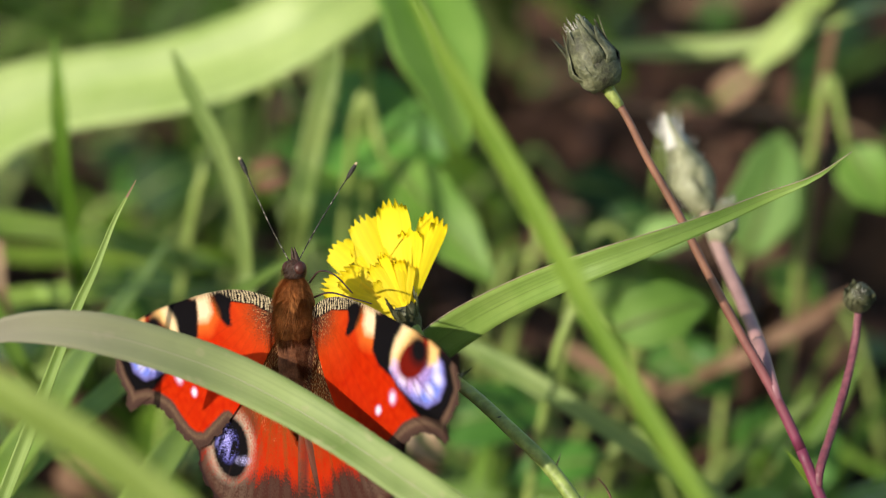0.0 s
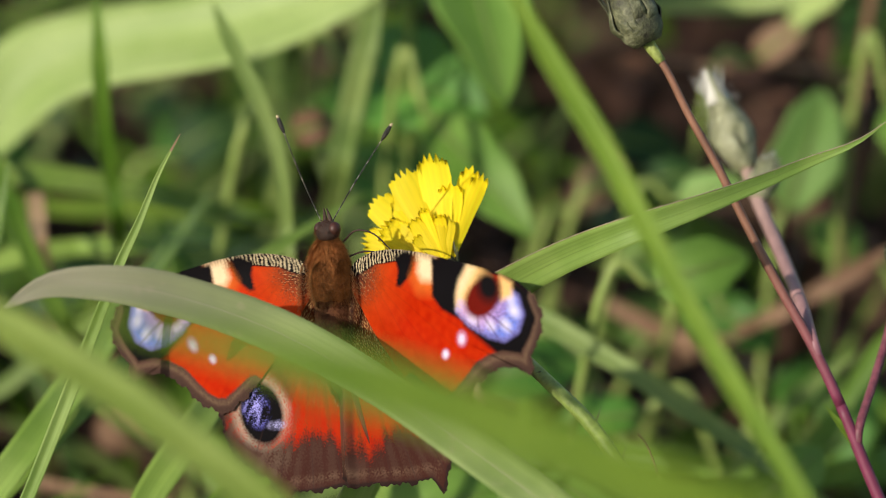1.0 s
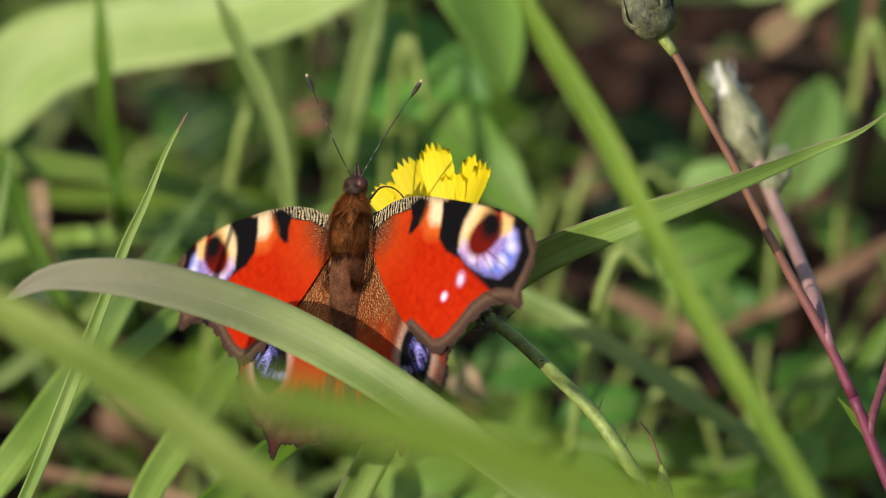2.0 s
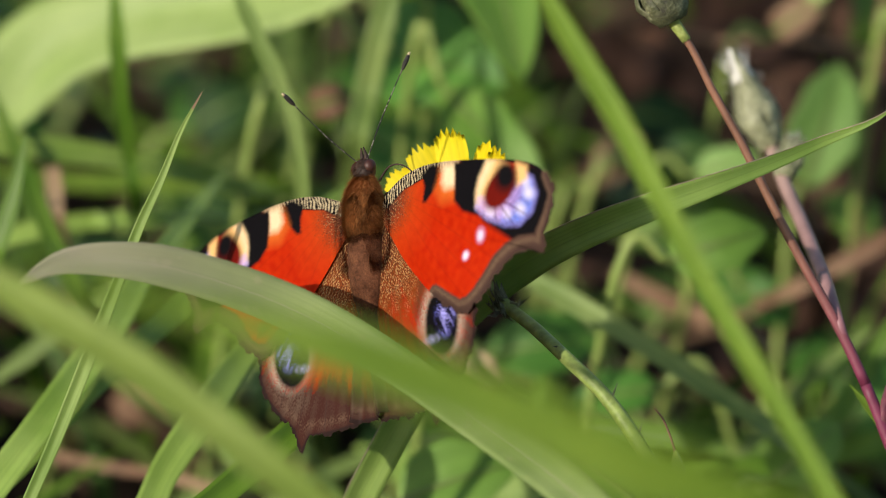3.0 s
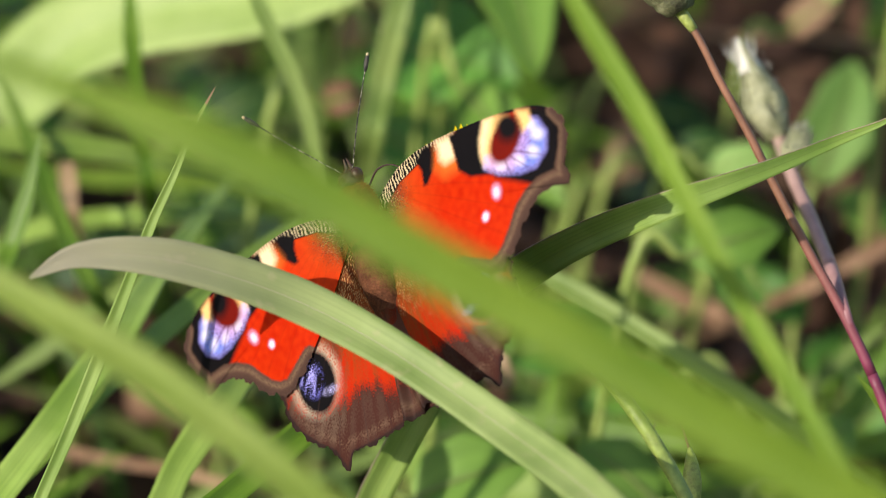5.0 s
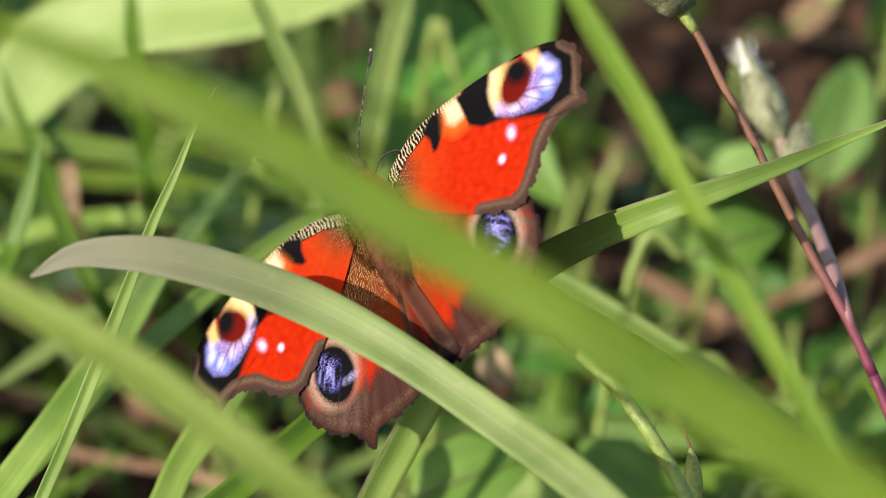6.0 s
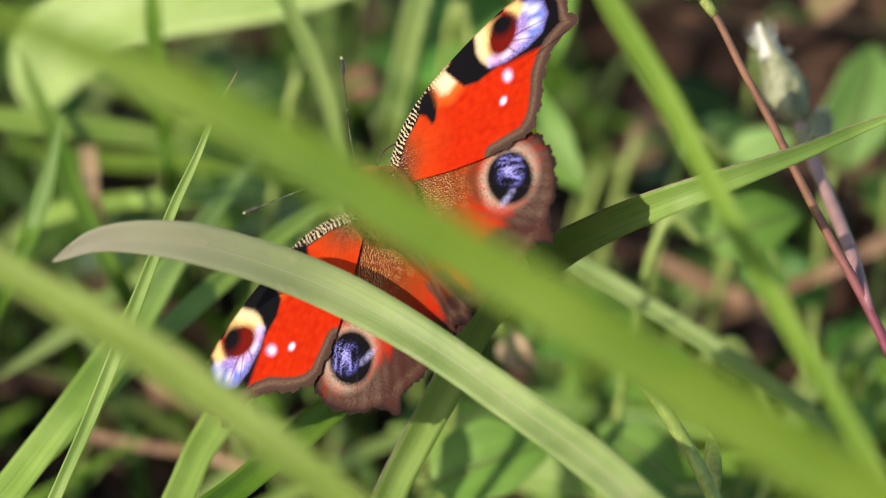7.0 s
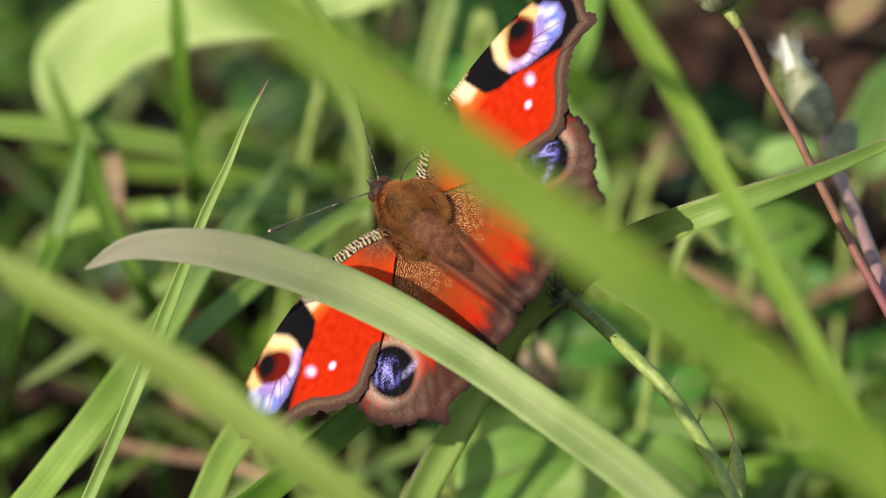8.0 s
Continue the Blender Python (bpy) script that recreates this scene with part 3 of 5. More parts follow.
def seed_pod(thread, stalk):
    """A slim pod on its stalk, with the dried thread of the flower at its tip."""
    path = spline([at(*p) for p in stalk], 50)
    pod = part("seed_pod", tube(bmesh.new(), path, lambda s: 0.00018 + 0.0007 * max(0, math.sin(math.pi * min(1, s / 0.42))) ** 0.8 + 0.0003 * min(1, s * 5), 10), POD)
    part("dry_thread", tube(bmesh.new(), spline([at(*p) for p in thread], 16), lambda s: 0.00010 + 0.00012 * s, 6), STEM_RED, pod, "reddish curled thread")
    return tagged(pod, "slim green seed pod with a reddish curled thread", "seed pod")


# -- sharp and near blades --
arched_blade = blade("grass_blade", "pale grey-green grass blade arching over the butterfly",
      [(-48.6, -4.3, -22), (-43.1, -1.8, -20), (-34.7, -1.9, -18), (-25.6, -4.1, -16), (-16.2, -7.7, -15), (-6.2, -13.1, -17), (4.3, -20.1, -23), (13.9, -26.8, -32), (20.0, -31.9, -43), (32.3, -42.3, -66), (44.5, -64.7, -90), (50.6, -199.4, -90)], 5.6, GRASS_PALE, tip=.22, turn=4)
low_blade_near = blade("grass_blade", "soft yellow-green grass blade leaning low across the meadow",
      [(-67.7, 9.6, -106), (-52.1, 1.2, -109.8), (-43.4, -3.7, -113.6), (-36.5, -7.4, -117.4), (-29.6, -11.4, -121.2), (-22.9, -15.9, -125), (-16.3, -20.8, -128.8), (-9.8, -25.9, -134.5), (4.8, -37.3, -147.4), (19.5, -59.4, -161.1), (27.3, -195.8, -152.2)], 4.7, GRASS_OLIVE, tip=.3, turn=-8)
thin_blade = blade("grass_blade", "thin upright folded grass blade with a reddish tip",
      [(-28.3, 18.6, 4), (-30.9, 13.8, 4), (-33.3, 7.9, 4), (-35.8, 2.5, 4), (-38.5, -4.4, 4), (-41.5, -12.3, 3), (-46.1, -23.9, 2), (-49.6, -32.0, 1), (-57.9, -51.7, 0), (-66.6, -84.0, 0), (-70.6, -118.3, 0)], 2.0, GRASS_FRESH, tip=.5, fold=.5, red_tip=True)
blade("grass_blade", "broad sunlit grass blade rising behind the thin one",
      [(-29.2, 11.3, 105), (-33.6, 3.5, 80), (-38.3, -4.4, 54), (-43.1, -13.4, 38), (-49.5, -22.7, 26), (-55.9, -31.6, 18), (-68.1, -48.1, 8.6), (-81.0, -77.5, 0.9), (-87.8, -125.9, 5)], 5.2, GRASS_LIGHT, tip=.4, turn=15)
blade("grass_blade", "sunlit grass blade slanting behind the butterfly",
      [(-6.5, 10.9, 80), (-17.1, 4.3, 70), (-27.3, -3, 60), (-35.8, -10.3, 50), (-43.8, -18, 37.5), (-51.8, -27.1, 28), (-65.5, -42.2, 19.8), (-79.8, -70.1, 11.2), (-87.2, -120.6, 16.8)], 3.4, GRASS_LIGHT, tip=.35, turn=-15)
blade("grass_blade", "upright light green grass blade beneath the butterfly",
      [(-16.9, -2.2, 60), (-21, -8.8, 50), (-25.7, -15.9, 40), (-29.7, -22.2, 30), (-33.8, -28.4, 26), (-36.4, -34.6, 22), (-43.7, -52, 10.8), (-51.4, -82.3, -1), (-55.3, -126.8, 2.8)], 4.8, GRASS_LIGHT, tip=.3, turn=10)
blade("grass_blade", "creased green grass blade beneath the butterfly",
      [(-5.9, -11.9, 20), (-11.5, -17.5, 17), (-16.7, -22.6, 14), (-21.8, -27, 10), (-27.9, -32, 6), (-43.1, -44.4, -4), (-58.9, -69.4, -14.4), (-67.2, -133.7, -12.5)], 4.2, GRASS_MID, tip=.2, fold=.5)
bent_blade = blade("grass_blade", "long green grass blade bending beside the flower",
      [(57.3, 17.8, -2), (52.9, 14.7, -1), (47.5, 12.5, 0), (40.5, 9.6, -3), (32.9, 6.8, -6), (24.7, 3.9, -6), (17.5, 0.9, 1), (11.5, -2.3, 9), (6.7, -5.5, 12), (1.1, -11.1, 14), (-3.1, -19.6, 16), (-12.6, -38.9, 20.5), (-22.6, -71.1, 25.3), (-27.8, -113.4, 32.9)], 5.5, GRASS_FRESH, tip=.55, fold=.35, turn=-20, pale_edge=1, power=1.15)
leaning_blade = blade("grass_blade", "long yellow-green grass blade leaning over the other grass",
      [(5.6, 35.6, -79.4), (11.8, 24.3, -81.3), (17.7, 14.2, -83.2), (22.4, 5.3, -85.1), (26.6, -2.8, -87), (31.2, -11, -88.9), (35.7, -18.5, -90.8), (40.6, -27.5, -94.6), (50.2, -45, -102), (60, -74.2, -109.8), (65.4, -175, -105.4)], 2.6, GRASS_YELLOW, tip=.12, turn=5)
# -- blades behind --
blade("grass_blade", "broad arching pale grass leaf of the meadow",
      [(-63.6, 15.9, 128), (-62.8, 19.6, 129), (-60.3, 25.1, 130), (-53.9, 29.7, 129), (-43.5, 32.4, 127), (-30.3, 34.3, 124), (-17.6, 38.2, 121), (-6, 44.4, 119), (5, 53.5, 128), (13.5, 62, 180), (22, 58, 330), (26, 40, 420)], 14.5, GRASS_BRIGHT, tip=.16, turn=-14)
blade("grass_blade", "upright olive grass blade",
      [(-44.9, 39.7, 92), (-44.6, 33.4, 92), (-44.3, 26.4, 93), (-43.8, 19.3, 95), (-43, 12.2, 98), (-42.3, 5.1, 103), (-43.8, -4.8, 150), (-45.8, -11.5, 200)], 2.6, GRASS_MID, tip=.25, turn=-25)
blade("grass_blade", "green grass blade lying across the meadow",
      [(-84.6, 16.6, 98), (-74.3, 15.4, 98), (-64.1, 14.5, 99), (-53.9, 13.4, 101), (-44.5, 12.2, 104), (-36, 10.4, 110), (-26.4, 7.9, 135), (-16.6, 6.1, 235)], 4.0, GRASS_LIGHT, tip=.3)
blade("grass_blade", "green grass blade lying low in the meadow",
      [(-73.7, 12.3, 167.5), (-55.3, 9.7, 167.5), (-37.9, 9.7, 167.5), (-19.6, 8, 170), (-1.9, 6.5, 239.5), (7.8, 14.6, 320.4)], 3.8, GRASS_YELLOW, tip=.3)
blade("grass_blade", "slender bent grass stalk turned pale",
      [(-28, 36.6, 78), (-25.2, 30.4, 78), (-22, 23.9, 78), (-19.6, 17.3, 79), (-18.5, 11.9, 80), (-18.1, 5.7, 82), (-17.9, -0.5, 86), (-19, -12.3, 140), (-20.6, -20.8, 210)], 2.4, GRASS_GREY, tip=.1, turn=0)
blade("grass_blade", "pale upright grass blade",
      [(-5.1, 38.6, 105), (-7.6, 30.6, 105), (-9.6, 22.6, 107.5), (-11.7, 11.4, 110), (-15.5, -5.8, 182.8), (-18.2, -8.6, 268.4)], 4.1, GRASS_GREY, tip=.2, turn=-15)
blade("grass_blade", "straight grass blade fallen across the lower ground",
      [(7.4, -2.3, 82), (13.6, -5, 80), (22.9, -10.3, 77), (32, -16, 74), (41.7, -22.5, 71), (48.4, -27.3, 69), (66, -39.2, 142.2), (75.3, -43.5, 189.9)], 3.2, GRASS_GREY, tip=.2, turn=0)
blade("grass_blade", "wide green grass blade lying low",
      [(-7.2, -26.3, 160), (5.7, -27.4, 155), (18.5, -28.2, 150), (33.6, -29.2, 145), (51.9, -30.2, 140), (68.7, -30.2, 140), (88.8, -31.1, 179.8), (101.1, -27.5, 225.9)], 5.0, GRASS_MID, tip=.2, turn=15)
blade("grass_blade", "wide green grass blade lying along the ground",
      [(-11.8, -29.6, 125), (-1.9, -32.8, 115), (9.3, -35.5, 110), (25.5, -37.1, 110), (43.9, -40.1, 150.5), (54.7, -39.6, 198.7)], 7.0, GRASS_FRESH, tip=.2, turn=8)
blade("grass_blade", "thin pale stalk crossing the lower ground",
      [(63.2, -12.2, 115), (56.6, -17, 115), (50.2, -23.5, 115), (44.5, -30, 115), (37.9, -39, 115), (28, -53.4, 128.2), (23.1, -63.3, 145.5)], 2.0, GRASS_GREY, tip=.1)
blade("grass_blade", "pale stalk lying near the ground",
      [(6.3, -27.8, 130), (-5.3, -29.4, 120), (-15, -32.8, 115), (-23, -37.1, 110), (-38.5, -46.2, 138.5), (-47.1, -50.9, 173.2)], 2.5, GRASS_GREY, tip=.1)
blade("grass_blade", "green grass blade among other grass",
      [(-53.9, 14.9, 55), (-55.5, 6.8, 55), (-57.7, -0.7, 55), (-61.4, -10.3, 55), (-71.4, -27.2, 126.2), (-79.3, -33.9, 211.6)], 3.0, GRASS_MID, tip=.3, turn=25)
blade("grass_blade", "green grass blade bending among other grass",
      [(-64, 25.5, 100), (-58.1, 12, 95), (-53.7, 1.7, 90), (-47.9, -9.2, 85), (-42.4, -25.3, 146.2), (-40.6, -30.5, 219.1)], 3.2, GRASS_MID, tip=.3, turn=-25)
blade("grass_blade", "pale dry-edged grass blade lying over the litter",
      [(29.5, 40.7, 172), (40.8, 40.9, 168), (54.9, 41.3, 164), (65, 43.1, 160), (74.2, 46.4, 156), (98.7, 58.1, 312), (114.2, 74.2, 454.2)], 2.8, GRASS_BRIGHT, tip=.2, turn=10)
blade("grass_blade", "light green grass blade drooping over the litter",
      [(54.7, 34.9, 160), (59, 39.2, 156), (63.8, 44.2, 152), (71.3, 53.9, 150), (92.5, 73.7, 300)], 5.2, GRASS_BRIGHT, tip=.4)
blade("grass_blade", "dry pinkish grass blade on the litter",
      [(71.1, 3.8, 130), (64.5, -0.3, 130), (57.9, -4, 130), (51.2, -7.4, 130), (37.2, -15.9, 187.2), (30.4, -14.7, 254.7)], 2.9, DRY, tip=.2)
blade("grass_blade", "dry brown grass blade on the litter",
      [(25.9, -3.4, 167.5), (31.9, -6.9, 165), (38.7, -10.4, 162.5), (47.2, -13.7, 160), (65.5, -20.7, 199.5), (76.4, -19, 245)], 3.5, DRY, tip=.3)
blade("grass_blade", "dry tan stem stub",
      [(-54.4, 11.3, 105), (-53.9, 7.3, 105), (-53.3, 1.7, 105), (-53.9, -16, 167.5), (-55.5, -20.6, 241.3)], 2.5, DRY_PALE, tip=.05)
blade("grass_blade", "dry brown stalk lying low",
      [(-60.1, -29.9, 130), (-49.8, -32.1, 125), (-39.7, -33.5, 120), (-29.6, -35.8, 115), (-13.6, -40.7, 151), (-5.4, -41.8, 193.7)], 1.6, DRY, tip=.1)
blade("grass_blade", "dry brown stem standing in the litter",
      [(64.1, 44.2, 175), (63.2, 30.1, 175), (62.3, 16, 175), (61.4, 1.8, 175), (61.6, -16.6, 205.8), (62.5, -20.8, 241)], 3.0, DRY_DARK, tip=.05)
blade("grass_blade", "dry brown stem leaning over the litter",
      [(32.7, 34, 185), (41.6, 28.7, 185), (55, 27.8, 185), (70.1, 26, 185), (93, 25.1, 268), (108.4, 34.7, 365.6)], 2.3, DRY_DARK, tip=.05)
blade("grass_blade", "green grass blade lying low by the stems",
      [(14.1, -37.3, 105), (26.9, -35.2, 105), (41.4, -32.8, 105), (56.1, -30.1, 107.5), (69.2, -26.6, 110), (90, -23.2, 175.2), (104, -15.8, 252.2)], 4.3, GRASS_MID, tip=.2)
blade("grass_blade", "sunlit narrow grass blade in the litter",
      [(-66.6, -2.4, 110), (-58.6, 1.7, 110), (-49, 3.3, 112.5), (-36.9, 3.8, 115), (-21.2, 4.7, 208.5), (-12.8, 14, 319.1)], 2.9, GRASS_LIGHT, tip=.2)
blade("grass_blade", "green grass blade in the litter",
      [(-67.7, -22.4, 105), (-58.1, -16, 105), (-50.1, -9.5, 105), (-40.8, -4.7, 110), (-27.7, 3.1, 208.2), (-21.1, 16.4, 324.6)], 2.7, GRASS_GREY, tip=.2)
blade("grass_blade", "green grass blade by the purple stem",
      [(68.7, -6.3, 105), (64.7, -12.7, 105), (59.8, -20, 105), (52.7, -30.4, 105), (44, -45.5, 132.5), (40.1, -54.1, 166)], 3.2, GRASS_MID, tip=.2)
blade("dry_stem", "reddish-brown dry stem standing in the undergrowth",
      [(69.5, 45, 148), (68, 38, 150), (66.7, 25.2, 152), (65.8, 12.4, 155), (64.5, 2.1, 160), (63, -14, 175)], 1.7, DRY, tip=.1, group="")
blade("dry_stem", "thin brown dry stem lying over the soil",
      [(36, 33, 170), (45, 31.5, 170), (55, 31.8, 171), (66, 30.2, 173), (78, 27, 178), (90, 12, 190)], 1.4, DRY, tip=.1, group="")
# -- broad leaves: base, tip, half width --
broad_leaf("rounded green leaf hanging in the meadow", (-11.3, 30.5, 150), (10.2, 23.2, 132), 8.6, LEAF_MID, 0.1, 10)
broad_leaf("pale green pointed leaf with a sunlit patch", (2.4, 53, 118), (12.3, 23.4, 112), 7.6, LEAF_PALE, 0.12, -15)
broad_leaf("oval green leaf behind the flower", (1.2, 22.8, 125), (16.6, 4.6, 112), 5.0, LEAF_PALE, 0.1, 10)
broad_leaf("green leaf low behind the wings", (-12.8, 17, 185), (5.9, 9.9, 185), 5.4, LEAF_MID, 0.1, 0)
broad_leaf("soft pale green leaf under the buds", (38.5, 10.3, 140), (48.5, 13, 138), 2.7, LEAF_LIGHT, 0.1, 8)
broad_leaf("curled brown dry leaf in the undergrowth", (24.2, 9.5, 160), (31.5, 16.5, 158), 3.0, DRY, 0.2, 12)
broad_leaf("orange-brown dry leaf above the soil", (51.0, 31.5, 160), (59.5, 37, 158), 2.7, DRY, 0.2, 5)
broad_leaf("oval green leaf beside the buds", (55.2, 8.6, 145), (60.7, 27.2, 145), 5.4, LEAF_LIGHT, 0.12, 15)
broad_leaf("leaf coloured dark green as if in shade", (30.4, 20.9, 195), (43.1, 17.2, 195), 4.3, LEAF_SHADED, 0.12, -10)
broad_leaf("green leaf among the bud stems", (31.4, 11.2, 155), (44.3, 14.7, 155), 3.0, LEAF_SHADED, 0.2, 0)
broad_leaf("pale green leaf below the flower buds", (29.3, 1, 165), (45, 3.6, 165), 3.7, LEAF_PALE, 0.15, 10)
broad_leaf("green leaf over the litter", (70.4, 24.5, 140), (76.3, 15.3, 140), 4.5, LEAF_PALE, 0.1, 10)
broad_leaf("dark green leaf near the flower stalk", (8.1, -16.8, 140), (24.9, -14.3, 140), 5.3, LEAF_MID, 0.15, 5)
broad_leaf("broad bright green leaf close to the soil", (-4.9, -34.7, 65), (11, -29.4, 65), 5.7, LEAF_PALE, 0.1, 0)
broad_leaf("pale leaf among the lower stems", (32.5, -2.3, 85), (45.7, 1.7, 85), 4.4, LEAF_PALE, 0.15, 10)
broad_leaf("bright leaf low among the stems", (45.8, -32.2, 75), (55, -24.5, 75), 4.3, LEAF_PALE, 0.15, 10)
broad_leaf("green leaf by the purple stem", (58.6, -31.9, 140), (67.9, -16.8, 140), 4.2, LEAF_MID, 0.15, 10)
broad_leaf("green leaf in the lower ground", (46.3, -6.7, 145), (53.9, -11.8, 145), 3.4, LEAF_MID, 0.15, 10)
broad_leaf("leaf coloured dark as if deep in the meadow", (-40.3, 18.6, 215), (-29.2, 25.1, 215), 4.7, LEAF_SHADED, 0.15, 5)
broad_leaf("dark leaf among the grass", (-32.7, -2.7, 210), (-41.9, 10.3, 210), 4.7, LEAF_SHADED, 0.15, 5)
broad_leaf("green leaf low in the meadow", (-23.8, -16.1, 190), (-13, -8.9, 190), 4.7, LEAF_SHADED, 0.15, 5)
broad_leaf("wide fresh green leaf low by the seed pod", (28.4, -35.9, 80), (17.5, -27.8, 80), 4.4, LEAF_PALE, 0.12, 5)
broad_leaf("fresh green leaf under the fallen blade", (32.4, -21.2, 120), (18.5, -24.1, 120), 3.6, LEAF_MID, 0.12, 5)
broad_leaf("soft green leaf behind the bud stems", (67.6, 1, 165), (59.7, 7, 165), 4.0, LEAF_PALE, 0.15, 8)
broad_leaf("green leaf low between the stems", (41.1, -10.5, 175), (52.6, -5.2, 175), 3.8, LEAF_MID, 0.15, 8)
broad_leaf("pale leaf under the bending blade", (30.1, -10.7, 185), (39.8, -5.2, 185), 3.5, LEAF_PALE, 0.15, 8)
broad_leaf("green leaf at the foot of the bud plant", (55.4, -21.7, 165), (64.1, -13.9, 165), 3.8, LEAF_MID, 0.15, 8)
broad_leaf("dry curled leaf on the ground", (-18.4, 19.8, 120), (-11.8, 21.4, 120), 2.5, DRY, 0.6, 20)
broad_leaf("dry tan leaf on the ground", (5.1, -15.5, 85), (9, -20.2, 85), 2.3, DRY_PALE, 0.5, 20)
broad_leaf("dry brown leaf under the grass", (-47.6, -21.4, 155), (-39.9, -27.4, 155), 3.8, DRY, 0.4, 20)
# -- the flower, the buds and their stems --
yellow_flower([(3.5, 0.2, 9), (6.0, -4.4, 9), (8.4, -7.2, 7), (12.1, -10.2, 1), (15.9, -13.8, -5), (20.0, -17.8, -8), (23.2, -22.1, -10), (26.3, -27.1, -10), (29.0, -32.2, -10), (32.0, -38.0, -9), (36.1, -45.8, -7), (41.1, -57.0, -3), (56.6, -129.6, 5)], (3.5, 0.2, 9), (1.5, 8, 2))
buds = bud_plant([(28.3, 27.8, 9.2), (30.6, 24.4, 9.2), (33.2, 19.2, 9.7), (36.7, 12.9, 10.1), (40.5, 5.3, 10.5), (44.2, -1.7, 10.9), (47.3, -7.2, 10.9), (49.5, -11.4, 10.9), (52.2, -17.3, 10.9), (55.0, -24.3, 10.9), (58.2, -31.9, 10.9), (62.3, -42.4, 10.9), (75.4, -109.6, 14.2)],
          [(42.8, 13.1, 46), (44, 8.5, 40), (46, 2.1, 30), (47.6, -4.1, 18), (48.5, -8.3, 11.4), (49.6, -11.7, 10.9)],
          [(60.4, 1.5, 22), (59.3, -5.6, 20), (56.4, -14, 15), (54.4, -19, 11), (54, -22.2, 10.9)],
          (26.1, 32.3, 9.2), (37.4, 26.2, 47), (59.2, 3.9, 10.1), (35.9, 7.7, 10.9))
seed_pod([(26.5, -19.8, 1), (27.5, -21, 1), (28.3, -22.8, 1), (28.9, -24.6, 1), (29.1, -25.4, 1)],
         [(29.1, -25, 1), (29.3, -27.3, 0), (29.4, -30, 0), (29.4, -33.4, 0), (29.6, -38.2, 0), (29.7, -44.3, 0), (29.9, -51.8, 0), (30.2, -62.1, 0), (32.2, -126.3, 3.9)])

gust_path = spline([(r * RIGHT + u * UP + f * AWAY) / 1000 for r, u, f in [(-51.1, 23, 11.7), (-36.6, 17.2, 9.8), (-25.2, 13.3, 5.9), (-15, 8.6, 2.9), (-5, 2.9, 0), (5, -2.7, -2), (14.8, -8.3, -4.9), (26.9, -15.4, -7.9), (43.6, -25.3, -11.8), (62.5, -36.9, -14.7), (81.2, -49.3, -17.6), (91.2, -270.8, -17.6)]], 60)
gust_blade = part("grass_blade", strip(bmesh.new(), gust_path, lambda s: 0.0044 * (1 + 0.6 * s) * min(1, (s + 0.01) / 0.2), -AWAY, 0.2, 0.0002, 6), GRASS_YELLOW)
tagged(gust_blade, "wide soft green grass blade swaying in the wind", "grass", BLADES)
part("midrib", tube(bmesh.new(), gust_path[2:], lambda s: 0.00014, 5), GRASS_YELLOW, gust_blade, "raised midrib")


# ---- butterfly ----
def smooth_outline(pts, n):
    """A closed smooth curve through pts, at even steps, as an array."""
    p = np.array(pts, float)
    out = []
    per = 24
    for i in range(len(p)):
        a, b, c, d = p[i - 1], p[i], p[(i + 1) % len(p)], p[(i + 2) % len(p)]
        t = np.linspace(0, 1, per, endpoint=False)[:, None]
        out.append(0.5 * (2 * b + (c - a) * t + (2 * a - 5 * b + 4 * c - d) * t ** 2 + (3 * b - a - 3 * c + d) * t ** 3))
    curve = np.concatenate(out)
    closed = np.vstack([curve, curve[:1]])
    run = np.concatenate([[0], np.cumsum(np.hypot(*np.diff(closed, axis=0).T))])
    s = np.linspace(0, run[-1], n, endpoint=False)
    return np.column_stack([np.interp(s, run, closed[:, 0]), np.interp(s, run, closed[:, 1])])


def line_distance(x, y, pts):
    """The distance of each place from a line through pts."""
    best = np.full(x.shape, 1e9)
    for (ax, ay), (bx, by) in zip(pts, pts[1:]):
        dx, dy = bx - ax, by - ay
        t = np.clip(((x - ax) * dx + (y - ay) * dy) / (dx * dx + dy * dy + 1e-12), 0, 1)
        best = np.minimum(best, np.hypot(x - ax - t * dx, y - ay - t * dy))
    return best


def inside(x, y, pts, soft=0.25):
    """How far each place lies inside a patch: 1 within, 0 without, with a soft edge."""
    odd = np.zeros(x.shape, bool)
    loop = list(pts) + [pts[0]]
    for (ax, ay), (bx, by) in zip(loop, loop[1:]):
        odd ^= ((ay > y) != (by > y)) & (x < (bx - ax) * (y - ay) / (by - ay + 1e-12) + ax)
    d = line_distance(x, y, loop)
    return np.clip(0.5 + np.where(odd, d, -d) / soft / 2, 0, 1)


def oval(x, y, cx, cy, rx, ry, turn=0.0, soft=0.25):
    c, s = math.cos(radians(turn)), math.sin(radians(turn))
    u, w = (x - cx) * c + (y - cy) * s, -(x - cx) * s + (y - cy) * c
    r = np.hypot(u / rx, w / ry)
    return np.clip(0.5 + (1 - r) * min(rx, ry) / soft / 2, 0, 1)


RED, ORANGE, CREAM, YELLOW = (0.43, 0.013, 0.001), (0.70, 0.17, 0.025), (0.82, 0.64, 0.40), (0.86, 0.50, 0.19)
BLACK, DARK_RED, LILAC, BLUE = (0.005, 0.004, 0.005), (0.13, 0.006, 0.003), (0.46, 0.30, 0.70), (0.13, 0.22, 0.74)
WHITE, BROWN, TAN, RUST, GOLD = (0.86, 0.78, 0.95), (0.085, 0.045, 0.032), (0.23, 0.15, 0.095), (0.21, 0.048, 0.009), (0.70, 0.50, 0.24)
